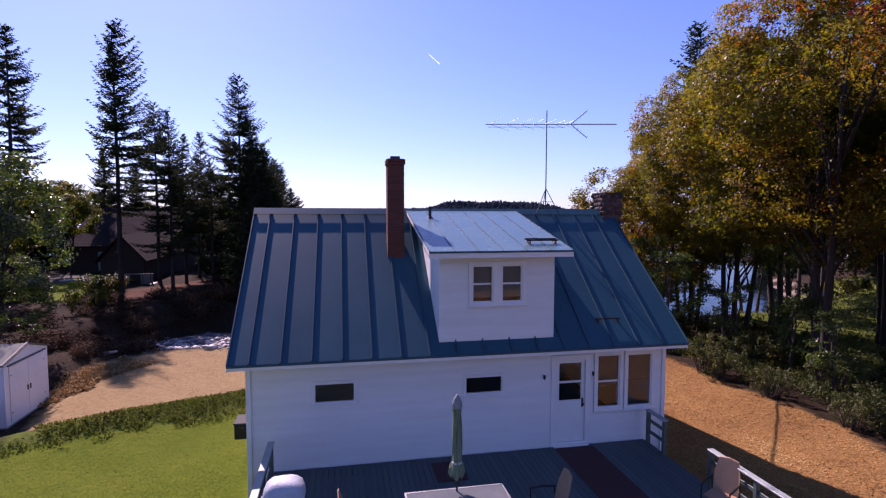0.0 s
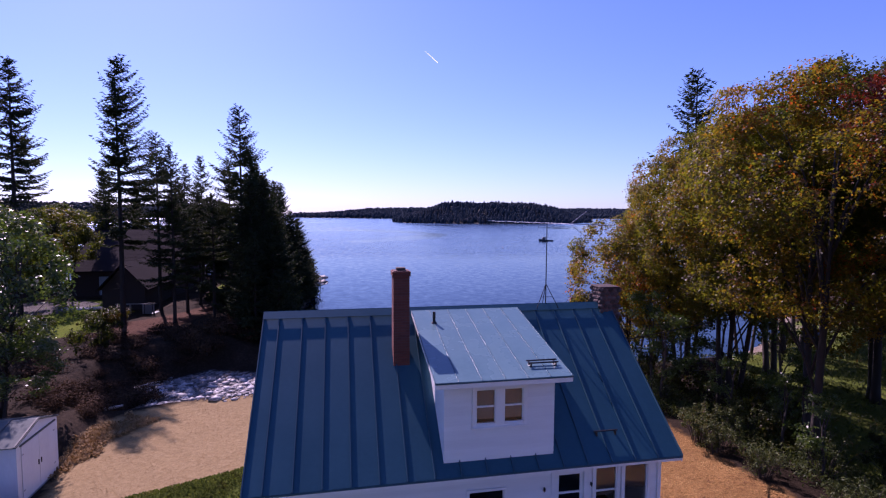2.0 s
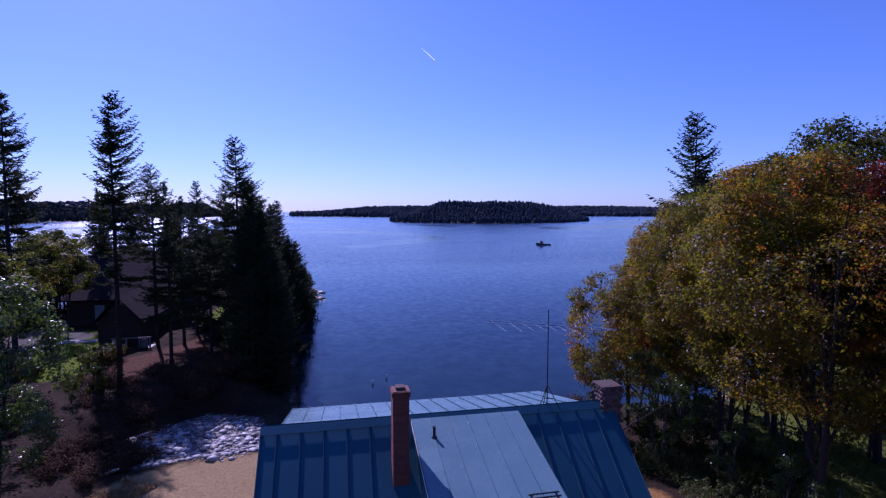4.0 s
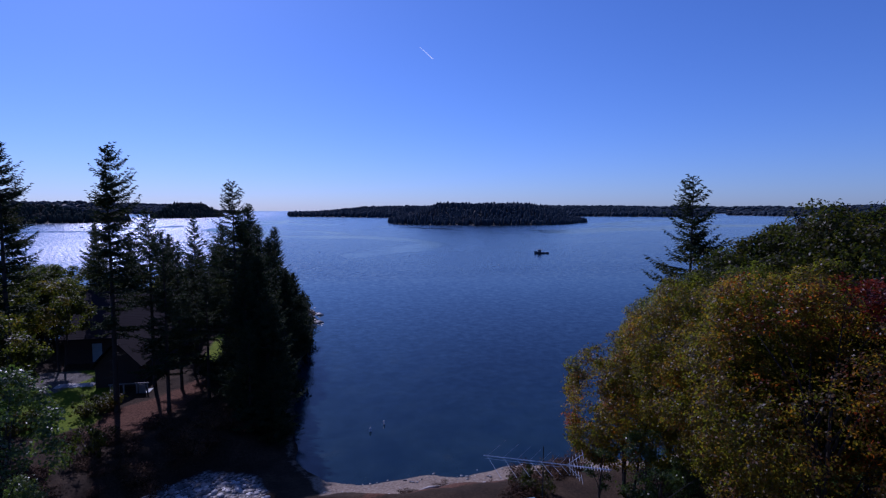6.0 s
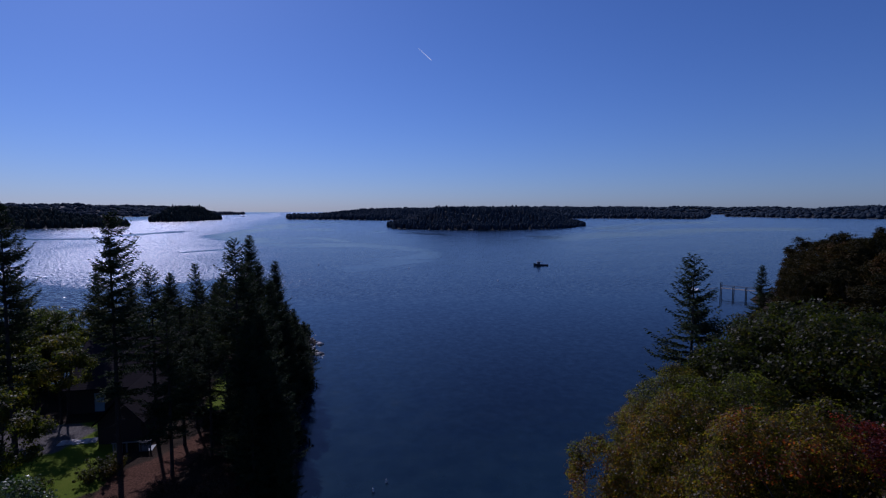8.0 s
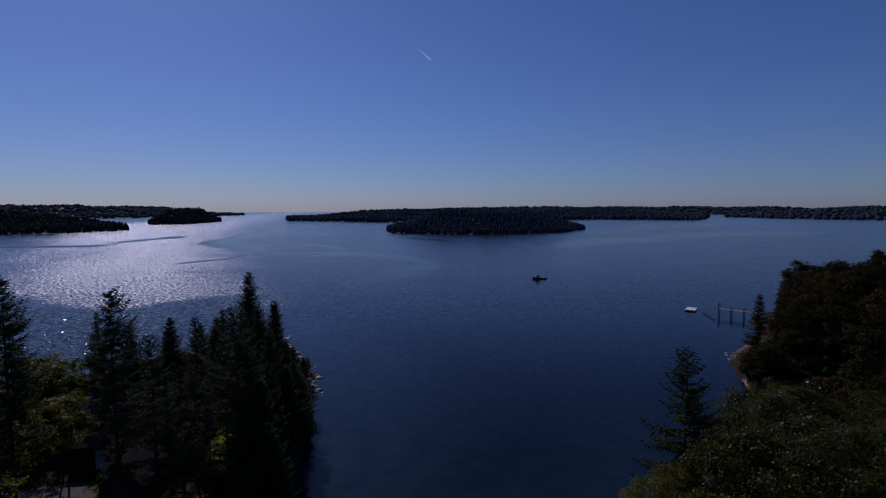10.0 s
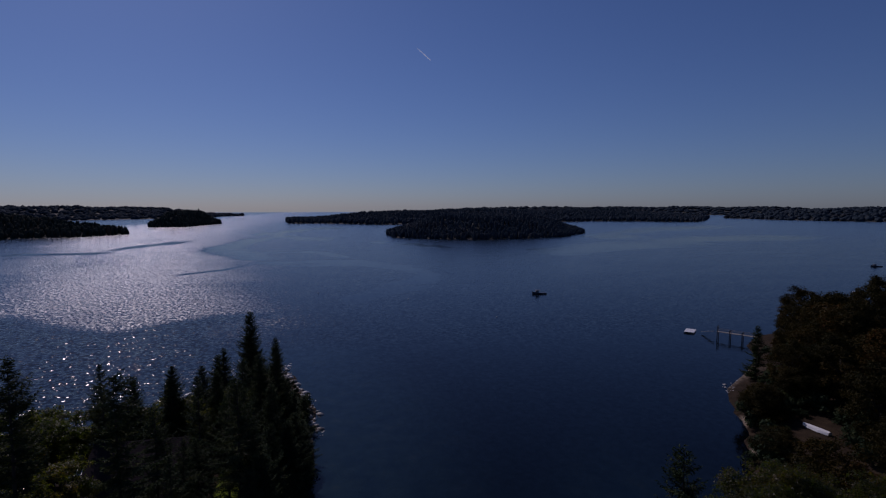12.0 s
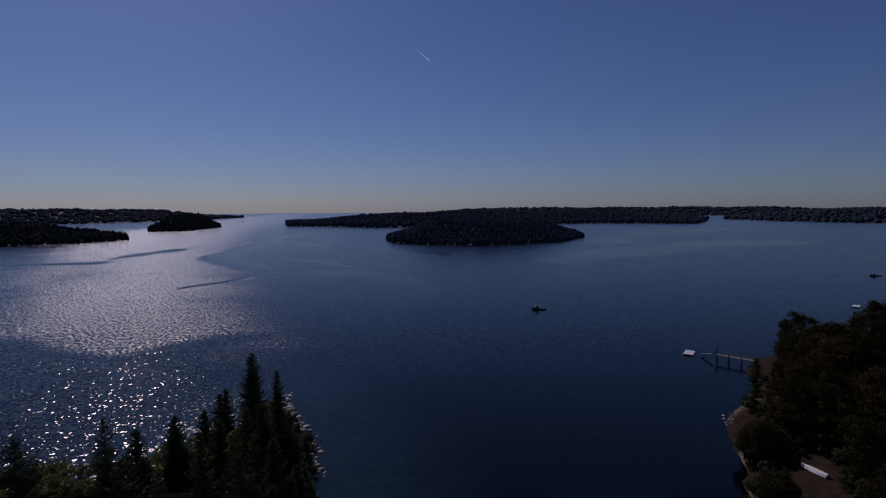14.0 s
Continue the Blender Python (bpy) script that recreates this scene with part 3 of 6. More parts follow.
# the haze of distance is mixed into these leaf colours as paler blue
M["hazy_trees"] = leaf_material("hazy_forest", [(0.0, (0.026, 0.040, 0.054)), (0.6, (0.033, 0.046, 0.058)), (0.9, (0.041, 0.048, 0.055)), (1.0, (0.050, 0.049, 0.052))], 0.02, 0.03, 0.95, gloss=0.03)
M["far_ground"] = surface("far_shore_ground", (0.016, 0.019, 0.014), (0.035, 0.033, 0.024), 0.02, 0.2, 0.9, relief=0)
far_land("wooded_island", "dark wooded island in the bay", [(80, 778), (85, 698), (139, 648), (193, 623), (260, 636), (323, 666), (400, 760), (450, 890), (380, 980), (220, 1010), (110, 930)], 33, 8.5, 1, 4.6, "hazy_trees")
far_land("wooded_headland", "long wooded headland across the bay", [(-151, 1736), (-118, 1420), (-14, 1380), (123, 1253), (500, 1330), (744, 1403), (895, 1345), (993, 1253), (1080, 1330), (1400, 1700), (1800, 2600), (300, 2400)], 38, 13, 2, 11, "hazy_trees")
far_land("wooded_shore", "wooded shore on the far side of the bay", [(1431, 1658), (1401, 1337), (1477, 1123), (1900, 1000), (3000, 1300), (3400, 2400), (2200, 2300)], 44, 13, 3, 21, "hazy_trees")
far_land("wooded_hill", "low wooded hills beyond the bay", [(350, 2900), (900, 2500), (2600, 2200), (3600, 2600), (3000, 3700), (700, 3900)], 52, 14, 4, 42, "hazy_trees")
far_land("wooded_point", "wooded point with a rocky tip", [(-900, 640), (-440, 790), (-364, 800), (-316, 880), (-335, 930), (-480, 1100), (-1000, 1150)], 36, 12, 5, 6.5)
far_land("wooded_islet", "small wooded islet off the point", [(-446, 1400), (-385, 1190), (-314, 1203), (-286, 1420), (-330, 1560), (-420, 1580)], 40, 12, 6, 6)
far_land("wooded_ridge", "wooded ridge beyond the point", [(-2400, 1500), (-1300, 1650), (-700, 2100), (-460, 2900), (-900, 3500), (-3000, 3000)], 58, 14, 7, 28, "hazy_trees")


# ---- trees ----
def maple(name, seed, H, R, z0, leaves, size, mat, label, lean=(0, 0), trunks=1, squash=1.0, bark="bark", clumps=70, accent=None, ruffle=0.5, open_to=0.15, split=False):
    """A broadleaved tree: trunk and limbs that reach the clumps, and leaves on the clumps' shells."""
    rng = np.random.default_rng(seed)
    rnd = random.Random(seed)
    root = thing(name, 0, 0, 0, label, "tree")
    cz, ch = (H + z0) / 2, (H - z0) / 2
    cen, rad = [], []
    for i in range(clumps):
        u = rng.normal(0, 1, 3)
        u /= np.linalg.norm(u)
        k = rng.uniform(0.64, 0.90) if rng.random() < 1 - open_to else rng.uniform(0.3, 0.66)
        w = 1.0 - 0.25 * max(0, u[2]) if u[2] > 0 else 1.0
        c = np.array([u[0] * R * k * w + lean[0] * (u[2] + 1) / 2, u[1] * R * k * w * squash + lean[1] * (u[2] + 1) / 2, cz + u[2] * ch * k])
        cen.append(c)
        rad.append(R * rng.uniform(0.11, 0.24))
    cen, rad = np.array(cen), np.array(rad)
    bm = bmesh.new()
    tips = rnd.sample(range(clumps), min(22, clumps))
    for t in range(trunks):
        off = Vector((rnd.uniform(-0.6, 0.6), rnd.uniform(-0.6, 0.6), 0)) * (0 if trunks == 1 else 1)
        top = Vector((lean[0] * 0.5 + off.x * 3, lean[1] * 0.5 + off.y * 3, cz + ch * 0.35))
        r0 = 0.0145 * H / math.sqrt(trunks)
        pts = [off + (top - off) * f + Vector((math.sin(f * 5 + seed + t), math.cos(f * 4 + seed + t), 0)) * 0.18 * f for f in (0, 0.06, 0.25, 0.5, 0.75, 1)]
        tube(bm, [p - Vector((0, 0, 0.4)) if i == 0 else p for i, p in enumerate(pts)], [r0 * 1.5, r0 * 1.05, r0 * 0.9, r0 * 0.7, r0 * 0.45, r0 * 0.15], 9)
        for j in tips[t::trunks]:
            c = Vector(cen[j])
            f = min(0.9, max(0.22, (c.z - R * 0.55) / top.z * 0.8))
            s = off + (top - off) * f
            mid = s.lerp(c, 0.5) + Vector((0, 0, 0.12 * (c - s).length))
            limb = bmesh.new() if split else bm
            tube(limb, [s, s.lerp(mid, 0.5) + Vector((0, 0, 0.1)), mid, c], [r0 * 0.42, r0 * 0.32, r0 * 0.22, r0 * 0.06], 5)
            if split:
                part("branch", limb, M[bark], root, smooth=True)
    part("trunk", bm, M[bark], root, smooth=True)
    per = 22
    sprigs = leaves // per
    w = rad ** 2
    pick = rng.choice(clumps, sprigs, p=w / w.sum())
    u = rng.normal(0, 1, (sprigs, 3))
    u /= np.linalg.norm(u, axis=1)[:, None]
    away = cen[pick] - np.array([0, 0, cz])
    away /= np.linalg.norm(away, axis=1)[:, None] + 1e-6
    u += 0.75 * away
    u /= np.linalg.norm(u, axis=1)[:, None]
    rr = rad[pick] * np.clip(rng.normal(0.93, 0.08, sprigs), 0.5, 1.1)
    heart = np.repeat(cen[pick] + u * rr[:, None], per, axis=0)
    pos = heart + rng.normal(0, 1, heart.shape) * np.array([1.0, 1.0, 0.6]) * (0.85 * size + 0.06)
    nr = np.repeat(0.9 * u + rng.normal(0, 0.25, u.shape), per, axis=0) + np.array([0, 0, 0.6])
    leaves = len(pos)
    nr = nr + rng.normal(0, ruffle, nr.shape)
    sizes = size * rng.uniform(0.65, 1.3, leaves)
    if accent:
        other, toward, count = accent
        spot = np.array([toward[0] * R, toward[1] * R, cz + toward[2] * ch])
        chosen = np.argsort(np.linalg.norm(cen - spot, axis=1))[:count]
        red = np.repeat(np.isin(pick, chosen), per)
        part("crown", leaf_mesh("crown", pos[~red], nr[~red], sizes[~red], rng, mat), None, root)
        part("bough", leaf_mesh("bough", pos[red], nr[red], sizes[red], rng, other), None, root, "bough that has turned deep red")
    else:
        part("crown", leaf_mesh("crown", pos, nr, sizes, rng, mat), None, root)
    return root


def conifer(name, seed, H, clear, R, label, per=5, gap=0.6, sparse=0.0, side=None, droop=0.3, power=0.85, twig=0.42, spread=(0.62, 1.15)):
    """A spruce: a straight trunk, whorls of boughs that sag and lift at the tip, side branchlets and sprays along each bough."""
    rng = np.random.default_rng(seed)
    root = thing(name, 0, 0, 0, label, "tree")
    bm = bmesh.new()
    r0 = 0.009 * H + 0.03
    tube(bm, [(0, 0, -0.5), (0, 0, 0.4), (0.05, 0.03, H * 0.5), (0, 0, H * 0.85), (0, 0, H)], [r0 * 1.4, r0, r0 * 0.65, r0 * 0.25, 0.015], 8)
    if clear > 4:
        for k in range(14):
            a, z, L = rng.uniform(0, 6.283), rng.uniform(clear * 0.45, clear), rng.uniform(0.4, 1.3)
            tube(bm, [(0, 0, z), (math.cos(a) * L, math.sin(a) * L, z + rng.uniform(-0.3, 0.1) * L)], [0.03, 0.006], 3)
    P, A, S = [], [], []
    z = clear
    while z < H - 0.2:
        f = (z - clear) / (H - clear)
        L0 = R * (1 - f) ** power + 0.15
        if f < 0.1:
            L0 *= 0.6 + 4 * f
        for k in range(per):
            if rng.random() < sparse * (1 - 0.7 * f):
                continue
            a = rng.uniform(0, 2 * math.pi)
            L = L0 * rng.uniform(*spread)
            if side is not None:
                L *= 0.68 + 0.48 * math.cos(a - side)
            d = np.array([math.cos(a), math.sin(a), 0])
            sd = np.array([-d[1], d[0], 0])
            n = max(3, int(L * 3.7) + 2)
            s = np.linspace(0.1, 1, n)
            rise = L * ((0.12 + 0.4 * f) * s - droop * (1 - f) * 1.4 * s ** 1.5 + 0.24 * s ** 4) + rng.uniform(-0.25, 0.25)
            pts = np.array([0, 0, z]) + np.outer(s * L, d) + np.outer(rise, [0, 0, 1])
            if L > 0.7:
                tube(bm, [tuple(p) for p in (pts[0] - 0.1 * L * d, pts[n // 2], pts[-1])], [0.016 + 0.008 * L, 0.011 + 0.004 * L, 0.004], 3)
            for i in range(n):
                ax = d + np.array([0, 0, 0.35 * s[i] ** 3])
                P.append(pts[i] + ax * 0.15), A.append(ax), S.append(twig * rng.uniform(0.7, 1.1))
                reach = (0.10 + 0.34 * L * (1.05 - s[i]) * min(1.0, 0.25 + 2.2 * s[i])) * rng.uniform(0.6, 1.2)
                for q in (-1, 1):
                    way = sd * q * 0.8 + d * 0.65
                    m = max(1, int(reach / (twig * 0.32)))
                    for j in range(m):
                        g = (j + 0.7) / m * reach
                        ax = way + np.array([rng.normal(0, 0.2), rng.normal(0, 0.2), rng.uniform(-0.55, 0.05)])
                        P.append(pts[i] + way * g + np.array([0, 0, -0.22 * g + rng.normal(0, 0.05)])), A.append(ax), S.append(twig * rng.uniform(0.7, 1.3))
        z += gap * rng.uniform(0.7, 1.3) * (1.0 - 0.45 * f)
    part("trunk", bm, M["bark"], root, smooth=True)
    n = len(P)
    N = np.column_stack([rng.normal(0, 0.45, n), rng.normal(0, 0.45, n), np.ones(n)])
    part("crown", leaf_mesh("crown", np.array(P), N, np.array(S), rng, M["needles"], aspect=3.0, axis=np.array(A)), None, root)
    return root


def bush(name, seed, R, H, leaves, size, mat, label, stems=9, lo=0.14, hi=0.42):
    rng = np.random.default_rng(seed)
    root = thing(name, 0, 0, 0, label, "shrub")
    bm = bmesh.new()
    cen, rad = [], []
    for i in range(stems):
        a, k = rng.uniform(0, 6.283), rng.uniform(0.1, 0.95)
        c = np.array([math.cos(a) * R * k, math.sin(a) * R * k, H * rng.uniform(0.2, 0.9)])
        cen.append(c)
        rad.append(R * rng.uniform(lo, hi))
        tube(bm, [(c[0] * 0.3, c[1] * 0.3, -0.2), (c[0] * 0.6, c[1] * 0.6, c[2] * 0.6), tuple(c * np.array([1.1, 1.1, 1.25]))], [0.03, 0.02, 0.006], 4)
    part("stem", bm, M["bark_pale"], root)
    cen, rad = np.array(cen), np.array(rad)
    pick = rng.integers(0, stems, leaves)
    u = rng.normal(0, 1, (leaves, 3))
    u /= np.linalg.norm(u, axis=1)[:, None]
    pos = cen[pick] + u * (rad[pick] * np.clip(rng.normal(0.8, 0.28, leaves), 0.1, 1.6))[:, None]
    pos[:, 2] = np.maximum(pos[:, 2], 0.05)
    part("foliage", leaf_mesh("foliage", pos, u + np.array([0, 0, 0.6]), size * rng.uniform(0.6, 1.3, leaves), rng, mat), None, root)
    return root


def put(ob, x, y, rz=0.0, s=1.0, sz=None, z=None, label=""):
    """The first call places the built thing itself, later ones copies of it."""
    zz = float(height(x, y)) if z is None else z
    m = pose(x, y, zz, 0, 0, rz)
    if not ob.get("placed"):
        ob["placed"] = 1
        ob.matrix_world = m
        o = ob
    else:
        o = copy_thing(ob, m)
    w = s if sz else max(s, 0.5 * s + 0.42)
    o.scale = (w, w, sz or s)
    if label:
        o["label"] = label
    return o


TREES = {}
TREES["maple_a"] = maple("maple_tree", 11, 17.5, 6.6, 5.4, 120000, 0.125, M["maple"], "broad maple turning orange with one bough gone red", trunks=2, clumps=170, accent=(M["red_maple"], (0.35, -0.15, 0.75), 7))
TREES["maple_b"] = maple("maple_tree", 12, 18.0, 6.0, 5.2, 110000, 0.125, M["maple"], "tall maple in early autumn colour", trunks=3, clumps=160)
TREES["maple_c"] = maple("maple_tree", 13, 15.0, 5.6, 6.0, 40000, 0.18, M["green_leaf"], "leafy green maple under autumn light", trunks=2, clumps=100, bark="bark_pale")
TREES["maple_d"] = maple("maple_tree", 17, 18.0, 6.2, 5.2, 50000, 0.18, M["green_leaf"], "large maple still mostly green", trunks=2, clumps=120)
TREES["maple_low"] = maple("maple_tree", 19, 10.6, 4.6, 2.4, 42000, 0.135, M["maple"], "low spreading maple turning orange above the beach", trunks=3, clumps=80)
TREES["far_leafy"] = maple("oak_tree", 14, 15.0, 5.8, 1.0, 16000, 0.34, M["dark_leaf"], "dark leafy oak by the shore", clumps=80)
TREES["pale"] = maple("leafy_tree", 15, 11.0, 3.9, 1.4, 13000, 0.19, M["pale_leaf"], "glossy green leafy tree at the lot's edge", trunks=2, clumps=46, bark="bark", ruffle=0.6)
TREES["open"] = maple("oak_tree", 16, 14.0, 4.6, 5.0, 11000, 0.26, M["oak_leaf"], "thin-crowned olive oak near the water", trunks=2, clumps=42)
TREES["oak_round"] = maple("oak_tree", 18, 11.5, 4.3, 2.6, 15000, 0.25, M["oak_leaf"], "round-crowned olive oak along the shore", trunks=2, clumps=52)
TREES["sapling"] = maple("sapling", 20, 5.2, 1.2, 1.2, 1500, 0.13, M["pale_leaf"], "slender leafy sapling at the wood's edge", clumps=10, bark="bark_pale", ruffle=0.6, split=True)
TREES["spruce_full"] = conifer("spruce_tree", 21, 20, 1.0, 4.8, "dark full spruce down to the ground", per=7, gap=0.55, power=0.8, droop=0.24, twig=0.38)
TREES["spruce_tall"] = conifer("spruce_tree", 22, 23, 7.0, 5.0, "tall spruce with a long bare trunk and ragged boughs", per=6, gap=0.62, sparse=0.16, side=-0.4, droop=0.26, power=0.62, twig=0.36, spread=(0.45, 1.2))
TREES["spruce_open"] = conifer("spruce_tree", 23, 20, 4.4, 3.9, "open dark spruce with thin boughs", per=5, gap=0.6, sparse=0.12, droop=0.28, twig=0.36)
TREES["spruce_wide"] = conifer("spruce_tree", 24, 20, 9.5, 4.0, "dark wide-boughed spruce above the wood", per=7, gap=0.8, sparse=0.04, droop=0.2, power=0.85, twig=0.32, spread=(0.75, 1.1))
TREES["spruce_small"] = conifer("spruce_tree", 25, 12, 0.6, 3.1, "small dark and dense spruce", per=6, gap=0.5, twig=0.36)

# sight lines that stay open to the hauled-out boat and to the spruce by the pier
OPEN = (((83.6, 60.2), (69.0, 46.0), 4.8), ((95, 84), (86, 75), 3.2))


def free(x, y):
    if float(inside(x, y, SHORE)) < 0.8:
        return False
    for (ax, ay), (bx, by), w in OPEN:
        k = min(1.0, max(0.0, ((x - ax) * (bx - ax) + (y - ay) * (by - ay)) / ((bx - ax) ** 2 + (by - ay) ** 2)))
        if math.hypot(x - ax - k * (bx - ax), y - ay - k * (by - ay)) < w:
            return False
    return True


def plant(rows):
    for k, x, y, rz, s in rows:
        if free(x, y):
            put(TREES[k], x, y, rz, s)


# grove beside the lane
plant((("maple_a", 20.4, 4, 0, 0.9), ("maple_b", 21.9, 10.5, 40, 0.86), ("maple_b", 23.8, 16.3, 200, 0.77), ("maple_low", 19.8, 16.3, 150, 0.97),
       ("maple_low", 24.2, 20.4, 20, 0.72), ("maple_c", 28.6, 14.0, 60, 1.12), ("maple_d", 30.8, 9.6, 130, 1.1), ("maple_d", 32.1, 1.3, 75, 1.12),
       ("maple_c", 34.5, 19, 160, 1.12), ("maple_c", 39.4, 13.3, 20, 1.1), ("maple_c", 40, 24.4, 250, 1.12), ("maple_a", 24.5, -4, 220, 0.86),
       ("maple_c", 43, 3.8, 100, 1.15), ("maple_c", 48.9, 20.7, 300, 1.05), ("maple_d", 52.6, 10.2, 10, 1.1),))
put(TREES["spruce_wide"], 27.3, 20.8, 30, 1.06)
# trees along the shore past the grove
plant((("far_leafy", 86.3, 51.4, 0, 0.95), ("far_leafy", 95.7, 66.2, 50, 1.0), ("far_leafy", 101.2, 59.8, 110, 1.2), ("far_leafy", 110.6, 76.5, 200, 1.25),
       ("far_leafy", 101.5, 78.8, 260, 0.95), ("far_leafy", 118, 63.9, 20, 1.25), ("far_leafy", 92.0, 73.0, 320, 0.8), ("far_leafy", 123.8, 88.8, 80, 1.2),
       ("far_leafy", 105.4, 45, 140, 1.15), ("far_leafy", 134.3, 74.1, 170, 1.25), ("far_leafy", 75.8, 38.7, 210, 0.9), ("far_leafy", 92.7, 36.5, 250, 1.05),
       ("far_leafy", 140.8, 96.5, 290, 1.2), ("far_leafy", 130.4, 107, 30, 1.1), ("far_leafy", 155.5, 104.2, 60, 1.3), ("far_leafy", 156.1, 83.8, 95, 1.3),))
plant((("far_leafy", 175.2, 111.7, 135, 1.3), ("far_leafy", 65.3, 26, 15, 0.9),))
put(TREES["spruce_small"], 96.5, 86.8, 0, 1.05)
# point beyond the cove
plant((("spruce_tall", -17.4, 38.2, 0, 1.03), ("spruce_wide", -8.0, 43.3, 60, 1.06), ("spruce_open", -12.8, 37.2, 0, 0.8),
       ("spruce_open", -15.2, 57.1, 90, 0.86), ("spruce_full", -8.1, 78.7, 10, 0.78), ("spruce_full", -6.8, 60.3, 70, 0.77),
       ("spruce_full", -3.9, 62.4, 140, 0.58), ("spruce_full", -3.5, 70.3, 200, 0.36), ("spruce_full", -4.5, 57.6, 260, 0.63),
       ("spruce_full", -13.6, 88.2, 30, 0.96), ("spruce_small", -18.9, 90.7, 30, 1.08), ("spruce_open", -28.1, 61.9, 45, 0.77),
       ("spruce_open", -31, 68.7, 140, 0.82), ("spruce_full", -23.3, 73.5, 200, 0.62), ("spruce_full", -16.8, 74.5, 250, 0.62),
       ("spruce_small", -6.9, 81.9, 280, 0.7),))
plant((("spruce_tall", -28.1, 42.9, 150, 1.06), ("spruce_wide", -10.5, 50.3, 100, 0.82), ("spruce_full", -6, 51.3, 33, 0.7),
       ("spruce_small", -4.8, 48.7, 222, 0.85), ("spruce_small", -5, 76.1, 190, 0.75), ("spruce_small", -4.1, 85.6, 10, 0.45),
       ("spruce_wide", -11.7, 68.1, 310, 0.8), ("spruce_full", -20.7, 81.9, 120, 0.62), ("spruce_open", -13.4, 43.4, 210, 0.75),
       ("spruce_small", -4.5, 43.9, 75, 0.7), ("spruce_wide", -10.1, 40.2, 20, 0.6), ("spruce_full", -9.6, 70.8, 180, 0.8),
       ("spruce_small", -4.3, 40.2, 320, 0.55), ("spruce_full", -25.4, 83, 15, 0.6),))
plant((("open", -38.1, 68.2, 0, 0.85), ("open", -33.3, 60.9, 90, 0.8), ("open", -43.4, 62, 180, 0.9), ("open", -50.6, 67.5, 250, 0.9),
       ("open", -30.2, 71.7, 40, 0.7), ("open", -52.9, 59.9, 120, 1.0), ("open", -25.5, 79.5, 210, 0.7), ("open", -57.5, 66.5, 20, 0.85),
       ("open", -45.5, 68.5, 75, 0.75), ("open", -34.5, 66.0, 160, 0.75), ("open", -28.5, 73.0, 300, 0.6), ("open", -47.5, 64.5, 200, 0.85),
       ("open", -62.5, 67.5, 110, 0.8), ("open", -72.5, 68.5, 10, 0.85), ("open", -22.5, 86.5, 80, 0.55), ("far_leafy", -36.5, 68.0, 0, 0.42),))
plant((("far_leafy", -52.0, 66.0, 90, 0.5), ("far_leafy", -43.0, 67.5, 200, 0.45), ("spruce_small", -47.5, 68.2, 0, 0.85),
       ("spruce_small", -32.5, 71.0, 90, 0.6), ("far_leafy", -66.0, 66.5, 130, 0.5), ("far_leafy", -59.0, 67.0, 240, 0.45),))
plant((("spruce_full", -20.6, 93.5, 0, 0.6), ("spruce_full", -15.9, 103, 150, 0.6), ("spruce_small", -11.7, 110.4, 60, 0.8),
       ("spruce_small", -17, 112.5, 240, 0.8), ("open", -66.5, 65.5, 30, 0.95), ("spruce_full", -40.5, 70.2, 300, 0.62), ("far_leafy", -46.5, 53.4, 0, 0.8),
       ("far_leafy", -59.2, 64, 60, 0.8), ("far_leafy", 79.9, 67.8, 190, 0.5), ("far_leafy", 67.4, 42.9, 70, 0.75), ("far_leafy", 59, 35.5, 100, 0.8),
       ("far_leafy", 74.5, 58.0, 145, 0.4), ("far_leafy", 79.5, 66.0, 15, 0.35), ("far_leafy", 83.5, 70.5, 75, 0.38), ("far_leafy", 87.5, 77.0, 300, 0.36),
       ("far_leafy", 91.5, 82.0, 200, 0.33),))
plant((("far_leafy", 69.5, 54.0, 245, 0.4), ("far_leafy", 90.0, 69.5, 100, 0.5), ("maple_c", 46.3, 28.1, 200, 0.98), ("maple_c", 33.5, 22.2, 140, 0.75),
       # unseen trees behind the camera, added for reflections in the window panes
       ("maple_c", -4, -44, 0, 1.1), ("spruce_full", 8, -48, 90, 1.0), ("maple_c", 18, -44, 30, 1.1), ("spruce_full", 1, -50, 0, 1.0),
       ("maple_c", -16, -42, 160, 1.1), ("spruce_full", 13, -52, 40, 1.1),))
plant((("spruce_full", -6.3, 38.2, 15, 0.72), ("spruce_full", -4.2, 37.0, 95, 0.66), ("spruce_small", -5.4, 34.4, 140, 0.8), ("spruce_small", -3.4, 34.0, 250, 0.62),
       ("spruce_full", -7.2, 45.8, 200, 0.82), ("spruce_full", -5.6, 41.6, 290, 0.78), ("spruce_wide", -16.3, 44.6, 70, 0.9),
       ("spruce_wide", -13.2, 47.5, 45, 0.66),))
plant((("oak_round", -36.5, 63.5, 0, 0.88), ("oak_round", -31.4, 67.2, 80, 0.86), ("oak_round", -41.0, 66.0, 160, 0.95), ("oak_round", -26.4, 70.6, 230, 0.8),
       ("oak_round", -46.5, 63.0, 300, 0.95), ("oak_round", -38.0, 57.0, 40, 0.8), ("oak_round", -52.5, 64.5, 110, 0.95), ("oak_round", -19.8, 72.0, 190, 0.8),
       ("oak_round", -58.0, 61.0, 20, 0.95), ("oak_round", -14.6, 78.5, 140, 0.75),))
